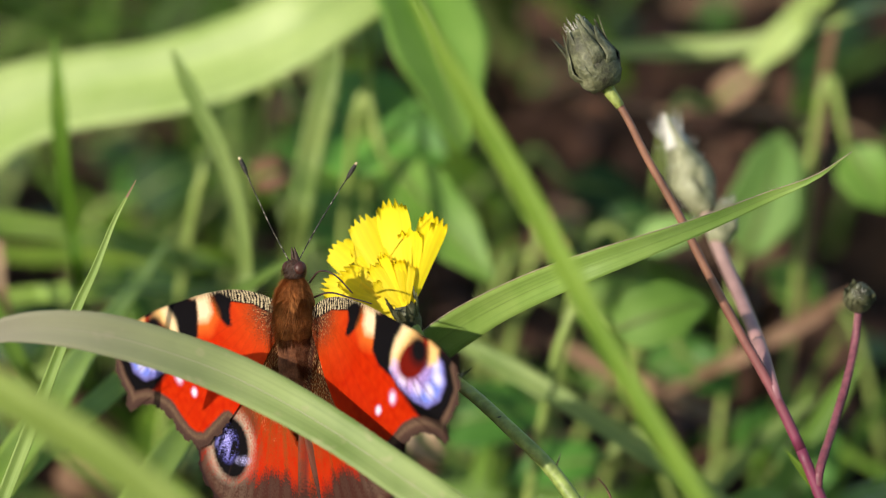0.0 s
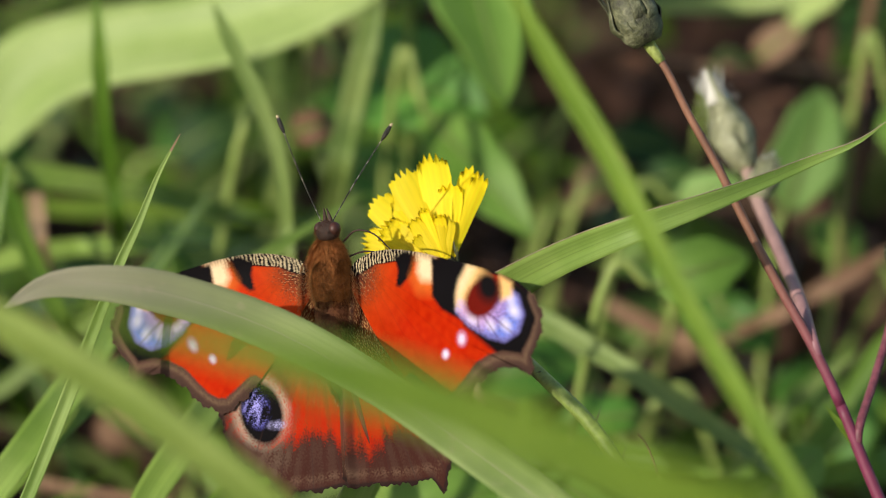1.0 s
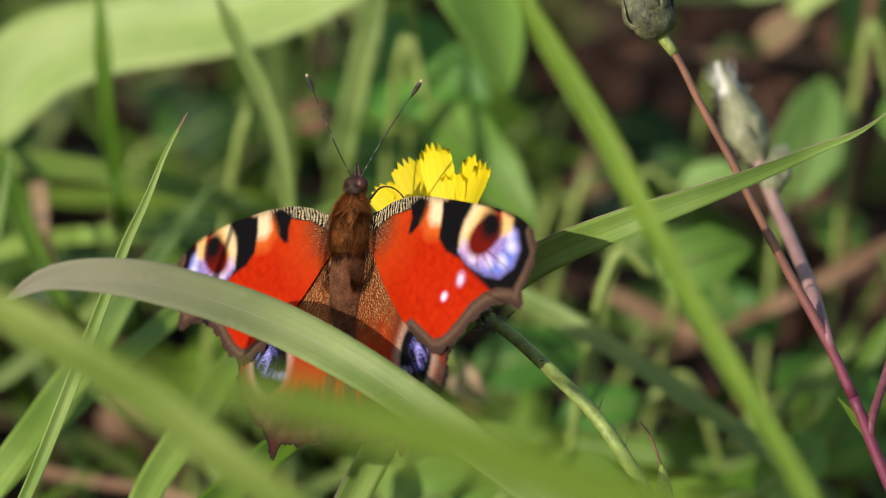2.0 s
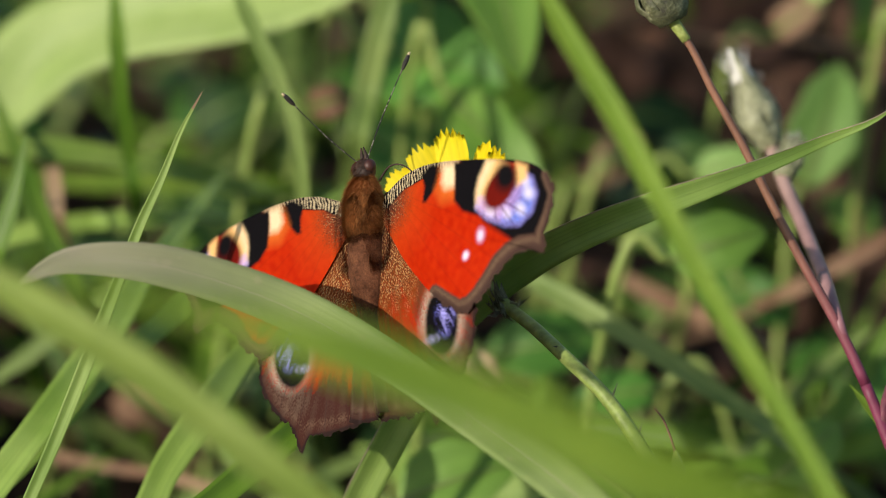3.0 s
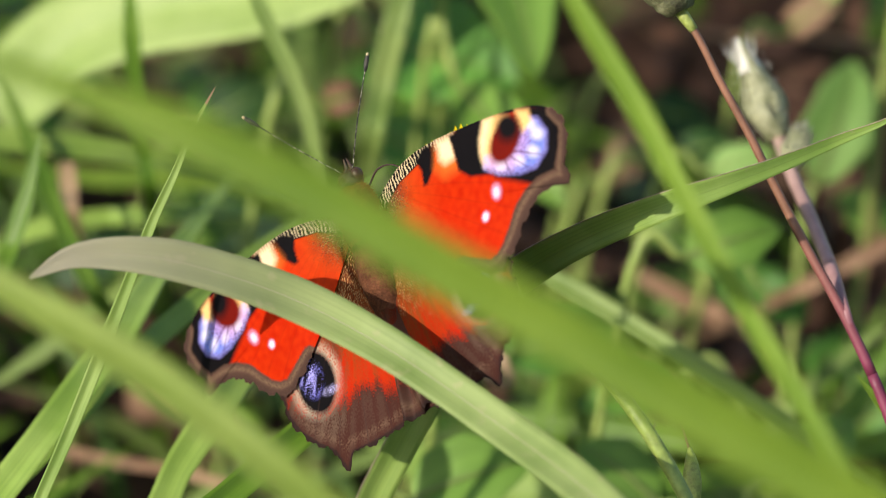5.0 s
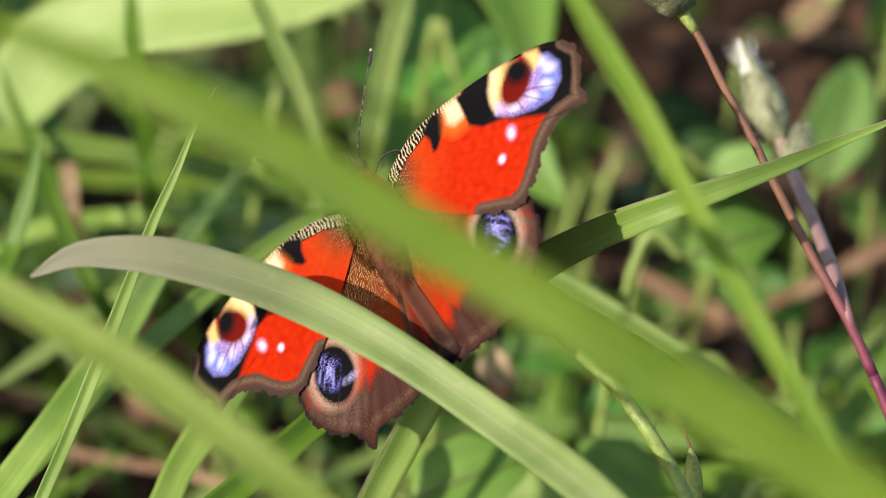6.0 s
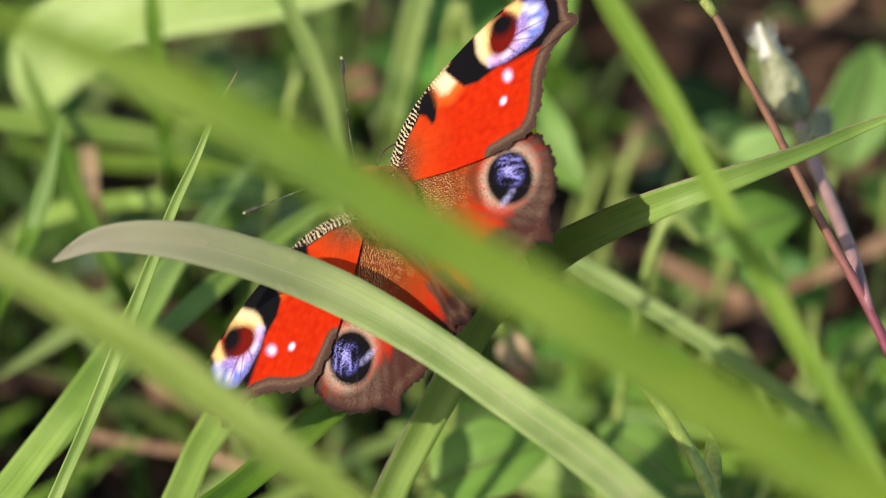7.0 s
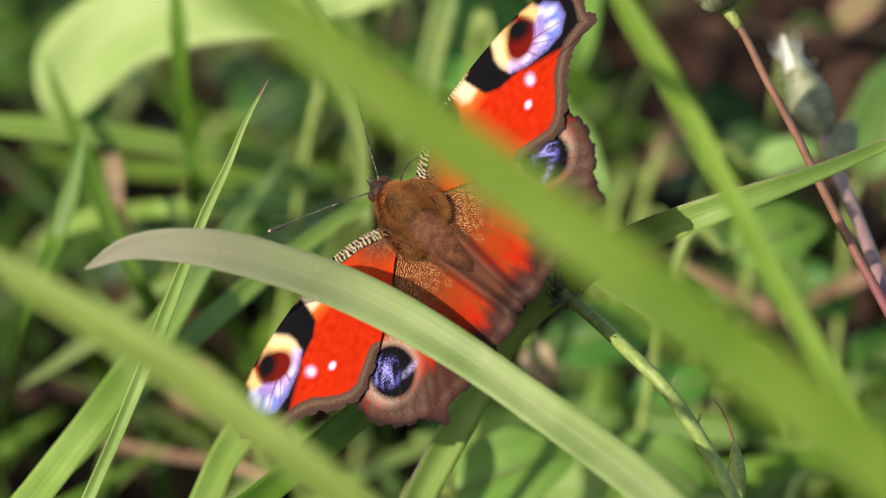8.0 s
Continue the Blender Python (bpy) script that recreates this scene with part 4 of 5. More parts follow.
DARK_BROWN = (0.045, 0.025, 0.022)


def lay(colour, tone, amount):
    amount = np.clip(amount, 0, 1)[:, None]
    return colour * (1 - amount) + np.array(tone) * amount


def grainy(x, y, scale, seed):
    return np.array([noise.noise(Vector((a * scale, b * scale, seed))) for a, b in zip(x, y)])


FORE_EDGE = [(0, 2.4), (1.5, 5.9), (4, 9), (7, 11.6), (9.8, 13.6), (13.3, 16), (17, 18.3), (20.2, 19.8), (23, 20.2), (25.6, 19.4), (26.8, 17),
             (27.4, 14.8), (28.7, 12.9), (26.8, 12.2), (25.5, 10.9), (24.5, 9.3), (23.9, 7.4), (23.8, 5), (23.5, 2.7), (22.8, 0.9), (21.3, -0.5), (16.5, -1.4), (10, -1.4), (5, -0.8), (1, 0)]
HIND_EDGE = [(-0.6, 1.4), (4, 0.6), (10, -0.6), (16, -2.0), (20, -3.3), (22.4, -5.3), (23.6, -8), (23.7, -11), (22.7, -14.2), (21.4, -16.8), (21.6, -20.2),
             (19.2, -19.2), (16.6, -20.6), (15, -21.3), (12, -22.5), (9.8, -23.3), (7.5, -24.4), (5.2, -24.2), (4, -20.5), (2.6, -15), (1.0, -9), (-0.6, -3)]


def wing_mesh(edge, centre, rings, steps, serrate, margin):
    """The flat wing as rings round its middle: places, faces, and each place's distance from the outer margin."""
    rim = smooth_outline(edge, steps)
    k = np.arange(steps)
    far = line_distance(rim[:, 0], rim[:, 1], [edge[i] for i in margin]) < 0.4
    tooth = (np.sin(k * math.tau / 17) * 0.16 + np.sin(k * math.tau / 7 + 1) * 0.10 + np.abs(np.sin(k * math.tau / 62)) * 0.30 - 0.15) * serrate * far
    out = rim - np.array(centre)
    rim = rim + out / np.hypot(out[:, 0], out[:, 1])[:, None] * tooth[:, None]
    t = (np.arange(1, rings + 1) / rings)[:, None, None]
    body = (np.array(centre) + t * (rim - np.array(centre))[None]).reshape(-1, 2)
    places = np.vstack([[centre], body])
    faces = [(0, 1 + i, 1 + (i + 1) % steps) for i in range(steps)]
    for r in range(rings - 1):
        a, b = 1 + r * steps, 1 + (r + 1) * steps
        faces += [(a + i, b + i, b + (i + 1) % steps, a + (i + 1) % steps) for i in range(steps)]
    x, y = places.T
    return x, y, faces, line_distance(x, y, [edge[i] for i in margin])


def forewing_scales(x, y, to_margin):
    g1, g2, g3 = grainy(x, y, 1.1, 1), grainy(x, y, 4.5, 2), grainy(x, y, 7.5, 3)
    jx, jy = x + 0.16 * g2 + 0.1 * g3, y + 0.16 * g3 + 0.1 * g2
    c = np.tile(np.array(RED), (len(x), 1))
    c = lay(c, (0.50, 0.024, 0.002), 0.5 + 0.9 * g1)
    for px, py in ((13.5, -1), (22, 1.5), (23.5, 4.5), (23.5, 8), (24, 11.5), (20, 19)):
        d = line_distance(x, y, [(0.5, 3.5), (0.5 + (px - 0.5) * 0.45, 3.5 + (py - 3.5) * 0.5), (px, py)])
        c = lay(c, DARK_RED, 0.2 * np.clip(1 - d / 0.16, 0, 1))
    # root: rusty hairs and gold dust
    root = np.clip(1.25 - np.hypot(x - 0.3, (y - 2.0) * 0.9) / 5.0 + 0.35 * g2, 0, 1)
    c = lay(c, ORANGE, 0.2 * np.clip(1.5 - np.hypot(x, y - 3) / 7.5, 0, 1))
    c = lay(c, RUST, root)
    c = lay(c, DARK_BROWN, 0.8 * np.clip(1.15 - np.hypot(x - 0.3, y - 2.2) / 4.4 + 0.5 * g2, 0, 1))
    c = lay(c, BLACK, (g3 < -0.2) * np.clip(root * 1.1 - 0.2, 0, 0.75))
    c = lay(c, GOLD, (g3 > 0.33) * np.clip(root * 1.2 - 0.4, 0, 0.5))
    # front edge: black strip, barred with cream towards the root
    front = line_distance(x, y, FORE_EDGE[:9])
    strip_w = np.interp(x, (0, 5, 9, 14, 21), (1.6, 1.5, 1.1, 0.35, 0.3))
    along = x * 0.75 + y * 0.66
    c = lay(c, BLACK, np.clip((strip_w - front) / 0.2 + 0.5, 0, 1))
    bars = (np.sin(along * math.tau / 0.50 + 3.5 * g1 + 1.6 * front + 1.5 * g2) > 0.35) & (front < strip_w - 0.12) & (x < 9.8)
    c = lay(c, (0.62, 0.50, 0.31), 0.85 * bars)
    # patches behind the front edge
    c = lay(c, BLACK, inside(jx, jy, [(4.6, 8.2), (5.4, 10.2), (7.0, 11.0), (7.9, 8.6), (7.7, 6.3), (7.1, 5.9), (6.0, 7.4)]))
    c = lay(c, ORANGE, 0.9 * inside(jx, jy, [(7.6, 10.8), (9.5, 12.6), (11.8, 9.8), (10.2, 8.2), (8.3, 8.6)], 1.2))
    c = lay(c, CREAM, inside(jx, jy, [(7.3, 11.4), (9.3, 12.9), (10.9, 10.6), (9.6, 9.4), (8.4, 9.6)], 0.6))
    c = lay(c, BLACK, inside(jx, jy, [(8.9, 12.7), (11.2, 14.4), (13.6, 16.0), (14.0, 13.4), (15.0, 11.9), (17.2, 10.4), (14.2, 9.2), (12.1, 9.3), (10.4, 11.0)]))
    # the eyespot
    c = lay(c, YELLOW, inside(jx, jy, [(13.5, 16.0), (15.4, 17.3), (17.0, 17.6), (18.0, 16.0), (17.2, 12.0), (15.9, 10.9), (14.6, 12.2), (13.9, 13.6)], 0.35))
    c = lay(c, CREAM, 0.8 * inside(jx, jy, [(13.5, 16.0), (14.6, 16.6), (14.9, 14.5), (15.3, 12.8), (16.8, 11.2), (15.9, 10.9), (14.6, 12.2), (13.8, 13.6)], 0.5))
    c = lay(c, BLACK, inside(jx, jy, [(18.6, 19.2), (21.0, 20.0), (23.6, 20.2), (26.3, 18.6), (26.8, 15.6), (26.2, 12.6), (24.0, 11.2), (21.4, 10.8), (18.0, 10.2), (16.6, 10.6), (19, 14), (19, 17)], 0.35))
    bloom = np.clip(0.92 + 1.0 * g2 + 1.6 * g3, 0.2, 1) * inside(jx, jy, [(19.0, 18.0), (21.2, 18.5), (23.2, 17.5), (24.0, 15.5), (23.3, 13.3), (21.3, 11.9), (18.4, 10.9), (16.0, 10.8), (15.6, 12.0), (17.5, 13.0), (19.2, 14.5), (19.6, 16.6)], 0.5)
    c = lay(c, LILAC, bloom)
    c = lay(c, (0.66, 0.44, 0.70), bloom * np.clip(1.4 - np.hypot(x - 17.3, y - 12.6) / 2.6, 0, 0.8))
    c = lay(c, BLUE, bloom * np.clip((np.hypot(x - 17.5, y - 14.6) - 3.4) / 1.4 + 0.8 * g2 + 0.8 * g3, 0, 0.97))
    for px, py, r in ((18.2, 11.9, 0.62), (20.8, 13.2, 0.55), (22.3, 14.8, 0.7), (22.0, 16.9, 0.75), (20.6, 17.6, 0.55)):
        c = lay(c, WHITE, 0.85 * oval(jx, jy, px, py, r, r * 0.75, 0, 0.5))
    for px, py in ((20.4, 11.0), (23.4, 12.6), (24.6, 15.0)):
        c = lay(c, (0.07, 0.02, 0.06), 0.8 * bloom * np.clip(1 - line_distance(x, y, [(17.5, 13.6), (px, py)]) / 0.2, 0, 1))
    c = lay(c, YELLOW, inside(jx, jy, [(17.7, 18.5), (19.5, 19.1), (20.6, 18.0), (19.9, 16.4), (18.7, 17.0)], 0.4))
    c = lay(c, DARK_RED, oval(jx, jy, 17.7, 14.7, 2.1, 2.9, -8, 0.4))
    c = lay(c, BLACK, oval(jx, jy, 17.4, 16.3, 1.8, 1.6, -20, 0.7))
    c = lay(c, (0.66, 0.52, 0.88), np.clip(0.9 + 1.2 * g3, 0, 1) * oval(jx, jy, 18.6, 8.7, 0.54, 0.68, 20, 0.5))
    c = lay(c, WHITE, oval(jx, jy, 18.6, 8.6, 0.26, 0.34, 20, 0.4))
    c = lay(c, (0.72, 0.60, 0.90), oval(jx, jy, 18.0, 5.4, 0.42, 0.47, 10, 0.35))
    c = lay(c, WHITE, oval(jx, jy, 18.0, 5.4, 0.25, 0.28, 10, 0.3))
    # brown outer margin
    wide = np.interp(y, (-1, 2, 8, 12, 15, 20), (1.3, 1.7, 2.1, 2.0, 1.5, 0.9))
    c = lay(c, BROWN, np.clip((wide - to_margin) / 0.3 + 0.5 + 0.5 * g2, 0, 1))
    c = lay(c, TAN, 0.55 * np.clip(1 - np.abs(to_margin - wide * 0.62) / 0.5, 0, 1) * np.clip(0.7 + 1.5 * g2, 0, 1))
    c = lay(c, DARK_BROWN, np.clip((1.0 - to_margin) / 0.9, 0, 0.75) * np.clip(0.9 + g2, 0, 1))
    return c


def hindwing_scales(x, y, to_margin):
    g1, g2, g3 = grainy(x, y, 0.9, 6), grainy(x, y, 4.0, 7), grainy(x, y, 7.5, 8)
    jx, jy = x + 0.16 * g2 + 0.1 * g3, y + 0.16 * g3
    c = np.tile(np.array(RED), (len(x), 1))
    c = lay(c, (0.40, 0.028, 0.005), 0.5 + 0.8 * g1)
    fan = np.arctan2(y + 0.5, x - 1.0)
    streak = np.array([noise.noise(Vector((v * 22, w * 0.12, 4.0))) for v, w in zip(fan, np.hypot(x, y))])
    c = lay(c, (0.21, 0.052, 0.010), np.clip(2.0 - np.hypot(x, y * 0.8) / 8.5 + 0.4 * g2 + 0.6 * streak, 0, 0.9))
    c = lay(c, DARK_BROWN, 0.6 * np.clip(1.4 - np.hypot(x, y * 0.7) / 5.5 + 0.5 * g2, 0, 1))
    inner = line_distance(x, y, HIND_EDGE[17:] + HIND_EDGE[:1])
    c = lay(c, BLACK, (g3 < -0.10) * np.clip(1.6 - np.hypot(x - 4.5, y + 3.5) / 5.5, 0, 0.7))
    c = lay(c, (0.66, 0.42, 0.19), (g3 > 0.29) * np.clip(1.7 - np.hypot(x - 4.5, y + 3.5) / 5.0 + 0.7 * g1, 0, 0.9))
    c = lay(c, (0.105, 0.044, 0.028), np.clip((2.5 - inner) / 1.2 + 0.4 * g1 + 0.4 * streak, 0, 0.95))
    c = lay(c, (0.15, 0.058, 0.036), 0.7 * np.clip(1 - np.abs(inner - 1.6) / 0.6, 0, 1) * np.clip(0.8 + g2, 0, 1))
    c = lay(c, DARK_BROWN, 0.6 * np.clip(1 - np.abs(inner - 2.4) / 0.4, 0, 1))
    wide = np.interp(y, (-25, -20, -16, -12, -8, -4), (3.6, 4.4, 5.2, 4.2, 2.0, 1.2))
    wide = np.where(y < -13, wide * np.interp(x, (5, 9, 13, 20), (0.85, 1.0, 1.45, 1.2)), wide)
    c = lay(c, (0.038, 0.018, 0.014), np.clip((wide - to_margin) / 2.6 + 0.5 + 0.5 * g2 + 0.5 * streak, 0, 0.96))
    c = lay(c, (0.080, 0.042, 0.031), np.clip(0.2 + 1.3 * streak + 0.6 * g2, 0, 0.5) * np.clip((wide - to_margin) / 1.5, 0, 1))
    c = lay(c, TAN, 0.3 * np.clip(1 - np.abs(to_margin - 1.5) / 0.8, 0, 1) * np.clip(0.6 + 1.6 * g2 + streak, 0, 1))
    c = lay(c, (0.11, 0.07, 0.05), 0.5 * np.clip(0.7 + g2 + streak, 0, 1) * oval(jx, jy, 17.9, -9.4, 4.8, 5.8, 25, 1.6))
    c = lay(c, (0.13, 0.085, 0.06), 0.5 * np.clip(0.6 + streak + g2, 0, 1) * oval(jx, jy, 19.6, -14.0, 2.6, 1.4, 35, 1.0))
    c = lay(c, (0.55, 0.47, 0.36), np.interp(y, (-13, -10), (0.25, 0.75)) * np.clip(0.85 + 0.9 * g2, 0, 1) * oval(jx, jy, 17.2, -8.5, 3.95, 4.55, 25, 0.8))
    c = lay(c, (0.10, 0.03, 0.014), 0.8 * inside(jx, jy, [(12.6, -3.2), (11.3, -5.5), (11.6, -8.5), (12.7, -9.5), (12.6, -6.5), (13.4, -4.2)], 0.7))
    c = lay(c, BLACK, inside(jx, jy, [(9.5, -1.4), (14.0, -3.2), (16.5, -4.6), (21.6, -3.9), (20, -2.6), (16, -1.2)], 0.5))
    c = lay(c, BLACK, oval(jx, jy, 17.3, -8.6, 3.1, 4.0, 25, 0.35))
    dash = np.array([noise.noise(Vector((v * 34, w * 0.5, 9.0))) for v, w in zip(fan, np.hypot(x, y))])
    speck = np.clip(0.12 + 1.5 * dash + 2.2 * g3 + 0.9 * g2, 0, 1)
    c = lay(c, (0.15, 0.15, 0.66), speck * oval(jx, jy, 17.6, -7.7, 1.75, 2.3, 25, 0.5))
    c = lay(c, (0.50, 0.46, 0.94), np.clip(speck - 0.25, 0, 0.85) * oval(jx, jy, 17.7, -7.5, 1.35, 1.85, 25, 0.6))
    c = lay(c, (0.55, 0.52, 0.94), np.clip(speck + 0.2, 0, 1) * oval(jx, jy, 16.4, -11.0, 0.95, 0.42, 25, 0.35))
    for px, py in ((22.5, -13), (21.5, -18), (17, -20.5), (13, -22), (9.5, -23), (6.5, -24)):
        d = line_distance(x, y, [(1.5, -1), (px * 0.55, py * 0.5), (px, py)])
        c = lay(c, DARK_BROWN, 0.6 * np.clip(1 - d / 0.16, 0, 1) * np.clip(1.6 - to_margin / 5, 0, 1))
    c = lay(c, (0.022, 0.013, 0.012), np.clip((0.55 - to_margin) / 0.35 + 0.5 * g2, 0, 0.9))
    return c


def wing(name, edge, centre, margin, scales, side, parent, bow, label, curl=0.0, cache={}):
    """A wing in the butterfly's millimetres about its hinge, side 1 or -1."""
    if name not in cache:
        x, y, faces, d = wing_mesh(edge, centre, 120, 600, 1.0, margin)
        cache[name] = x, y, faces, scales(x, y, d)
    x, y, faces, colour = cache[name]
    r = np.hypot(x, y)
    z = bow * np.sin(np.clip(r / 30, 0, 1) * math.pi) + 0.12 * np.sin(np.arctan2(y, x + 4) * 16) * np.clip(r / 12, 0, 1)
    if curl:
        lip = line_distance(x, y, HIND_EDGE[17:] + HIND_EDGE[:1])
        z = z + curl * np.exp(-((lip - 1.7) / 0.7) ** 2) * np.clip((-y - 2) / 5, 0, 1)
    verts = np.column_stack([side * x, y, z]) / 1000
    if side < 0:
        faces = [f[::-1] for f in faces]
    data = bpy.data.meshes.new(name)
    data.from_pydata(verts.tolist(), [], faces)
    layer = data.color_attributes.new("scales", "FLOAT_COLOR", "POINT")
    layer.data.foreach_set("color", np.column_stack([np.clip(colour, 0, 1), np.ones(len(x))]).ravel())
    data.materials.append(SCALES)
    data.polygons.foreach_set("use_smooth", [True] * len(data.polygons))
    ob = new(name, data)
    ob.parent = parent
    return tagged(ob, label)


butterfly = tagged(new("butterfly"), "peacock butterfly with red wings and blue eyespots, wings spread", "butterfly")
FORE_MARGIN, HIND_MARGIN = range(8, 22), range(4, 18)
FORE_LABEL, HIND_LABEL = "red forewing with a lilac and yellow eyespot", "rust-red hindwing with a blue-black eyespot"
hindwing_r = wing("hindwing", HIND_EDGE, (12.5, -11), HIND_MARGIN, hindwing_scales, 1, butterfly, 0.5, HIND_LABEL, 1.0)
hindwing_l = wing("hindwing", HIND_EDGE, (12.5, -11), HIND_MARGIN, hindwing_scales, -1, butterfly, 0.5, HIND_LABEL, 1.0)
forewing_r = wing("forewing", FORE_EDGE, (16.5, 7.6), FORE_MARGIN, forewing_scales, 1, butterfly, 0.9, FORE_LABEL)
forewing_l = wing("forewing", FORE_EDGE, (16.5, 7.6), FORE_MARGIN, forewing_scales, -1, butterfly, 0.9, FORE_LABEL)


def scaled(bm):
    """From millimetres to metres."""
    bm.transform(Matrix.Scale(0.001, 4))
    return bm


def fur(bm, centre, size, count, length, back, seed):
    """Fine hairs combed backwards over an oval body, on its upper half."""
    rng = random.Random(seed)
    for _ in range(count):
        a, b = rng.uniform(0.1, math.pi - 0.1), rng.uniform(-0.35, math.pi + 0.35)
        d = Vector((math.sin(a) * math.cos(b), math.cos(a), math.sin(a) * math.sin(b)))
        p = Vector(centre) + Vector((d.x * size[0], d.y * size[1], d.z * size[2]))
        way = (d * rng.uniform(0.35, 0.9) + Vector((rng.uniform(-0.3, 0.3), -back, 0))).normalized()
        long = length * rng.uniform(0.5, 1.15)
        side = way.orthogonal().normalized() * 0.022
        q = p + way * long * 0.55 + d * 0.05
        v = [bm.verts.new(w) for w in (p - side, p + side, q + side * 0.7, q - side * 0.7, p + way * long)]
        bm.faces.new(v[:4])
        bm.faces.new((v[3], v[2], v[4]))
    return bm


LIFT = 0.3
thorax = part("thorax", scaled(ellipsoid(bmesh.new(), (0, 0.2, LIFT - 0.2), (2.75, 4.9, 2.3), 16, 22, 0.10)), FUR, butterfly, "brown furry thorax")
part("fur", scaled(fur(bmesh.new(), (0, 0.2, LIFT - 0.2), (2.75, 4.9, 2.3), 9500, 1.1, 0.9, 5)), FUR, thorax, "rust-brown hair")
part("back_hair", scaled(fur(bmesh.new(), (0.1, -0.6, LIFT + 0.7), (1.6, 3.3, 2.2), 2600, 1.1, 1.2, 15)), FUR_OLIVE, thorax, "olive-brown hair along the back")
spine = [Vector((0, -1.5 - 14.0 * t, LIFT - 0.45 - 1.1 * t)) for t in np.linspace(0, 1, 73)]
abdomen = part("abdomen", scaled(tube(bmesh.new(), spine, lambda t: 2.55 * max(0.02, math.sin(math.pi * min(1, 0.2 + 0.82 * t ** 0.9))) ** 0.6 * (1 + 0.05 * abs(math.sin(t * 9 * math.pi))), 18)), FUR_DARK, butterfly, "brown ringed abdomen")
part("fur", scaled(fur(bmesh.new(), (0, -7.8, LIFT - 0.9), (2.3, 6.8, 2.2), 3600, 0.8, 1.6, 6)), FUR_DARK, abdomen, "short brown hair")
part("tail_tuft", scaled(fur(bmesh.new(), (0, -14.8, LIFT - 1.1), (0.8, 0.9, 0.8), 260, 0.7, 1.2, 9)), STEM_PALE, abdomen, "pale tuft at the abdomen's tip")
for s in (-1, 1):
    # long hair that lies from the thorax over the root of each wing
    part("side_hair", scaled(fur(bmesh.new(), (s * 2.6, -2.0, 0.9), (1.7, 4.4, 0.7), 2000, 1.6, 1.5, 16 + s)), FUR_GOLD, thorax, "long golden-brown hair")
head = part("head", scaled(ellipsoid(bmesh.new(), (0, 5.5, LIFT - 0.2), (1.5, 1.5, 1.35), 12, 16, 0.08)), CHITIN, butterfly, "dark brown head")
part("fur", scaled(fur(bmesh.new(), (0, 5.3, LIFT - 0.2), (1.5, 1.5, 1.35), 1100, 0.7, 0.7, 8)), FUR_DARK, head, "dark brown hair")
for s in (-1, 1):
    part("eye", scaled(ellipsoid(bmesh.new(), (s * 1.15, 5.9, LIFT - 0.1), (0.68, 0.85, 0.85), 10, 14)), EYE_DARK, head, "dark red-brown round eye")
    palp = [Vector(p) for p in ((s * 0.40, 6.1, LIFT - 0.4), (s * 0.36, 7.2, LIFT - 0.2), (s * 0.22, 8.4, LIFT + 0.1))]
    part("palp", scaled(tube(bmesh.new(), spline(palp, 8), lambda t: 0.42 * (1.1 - t) ** 0.8, 8)), CHITIN, head, "hairy pointed palp")


def antenna(side):
    """A feeler along +y from its socket, ringed with white, with a dark club and a pale tip."""
    path = spline([(0, 0, 0), (0, 5, 0.25), (0, 10, 0.15), (0, 12.4, 0)], 40)
    ob = part("antenna", scaled(tube(bmesh.new(), path, lambda t: 0.088 - 0.015 * t + 0.010 * math.sin(t * 240), 6)), FEELER, butterfly, "thin black antenna ringed with white")
    club = spline([(0, 12.2, 0), (0, 13.2, -0.02), (0, 14.3, -0.05)], 14)
    part("club", scaled(tube(bmesh.new(), club, lambda t: 0.10 + 0.20 * math.sin(math.pi * min(1, 0.05 + 0.85 * t)) ** 0.8, 8)), CLUB, ob, "dark club")
    tip = [Vector((0, 14.2, -0.05)), Vector((0, 14.4, -0.05)), Vector((0, 14.55, -0.05))]
    part("tip", scaled(tube(bmesh.new(), tip, lambda t: 0.22 - 0.1 * t, 8)), CLUB_TIP, ob, "pale tip")
    return ob


antenna_l, antenna_r = antenna(-1), antenna(1)


def leg(points):
    path = spline(points, 16)
    part("leg", scaled(tube(bmesh.new(), path, lambda t: 0.14 - 0.06 * t, 6)), CHITIN, butterfly, "thin dark jointed leg")


leg([(1.2, 4.2, -1.2), (3.4, 5.6, -1.0), (5.8, 5.2, -1.4), (7.2, 3.0, -3.0)])
leg([(1.2, 2.2, -1.4), (4.0, 3.0, -2.0), (7.0, 2.4, -3.0), (9.6, 1.8, -4.0)])
leg([(-1.2, 3.8, -1.2), (-2.6, 4.6, -2.4), (-3.4, 3.2, -4.4)])
leg([(-1.2, 2.0, -1.4), (-2.8, 1.6, -3.0), (-3.2, -0.6, -5.0)])


# ---- how things move ----
def hinge(side, z, rx, ry, rz):
    """A wing on its hinge beside the thorax."""
    return pose(side * 0.002, 0, z / 1000, rx, ry, rz)


def feeler(side, rx, rz):
    """An antenna in its socket on the head."""
    return pose(side * 0.0006, 0.0064, 0.0003, rx, 0, rz)


def drift(r, u):
    """A sway in millimetres across the view's axes."""
    m = (r * RIGHT + u * UP) / 1000
    return pose(m.x, m.y, m.z)


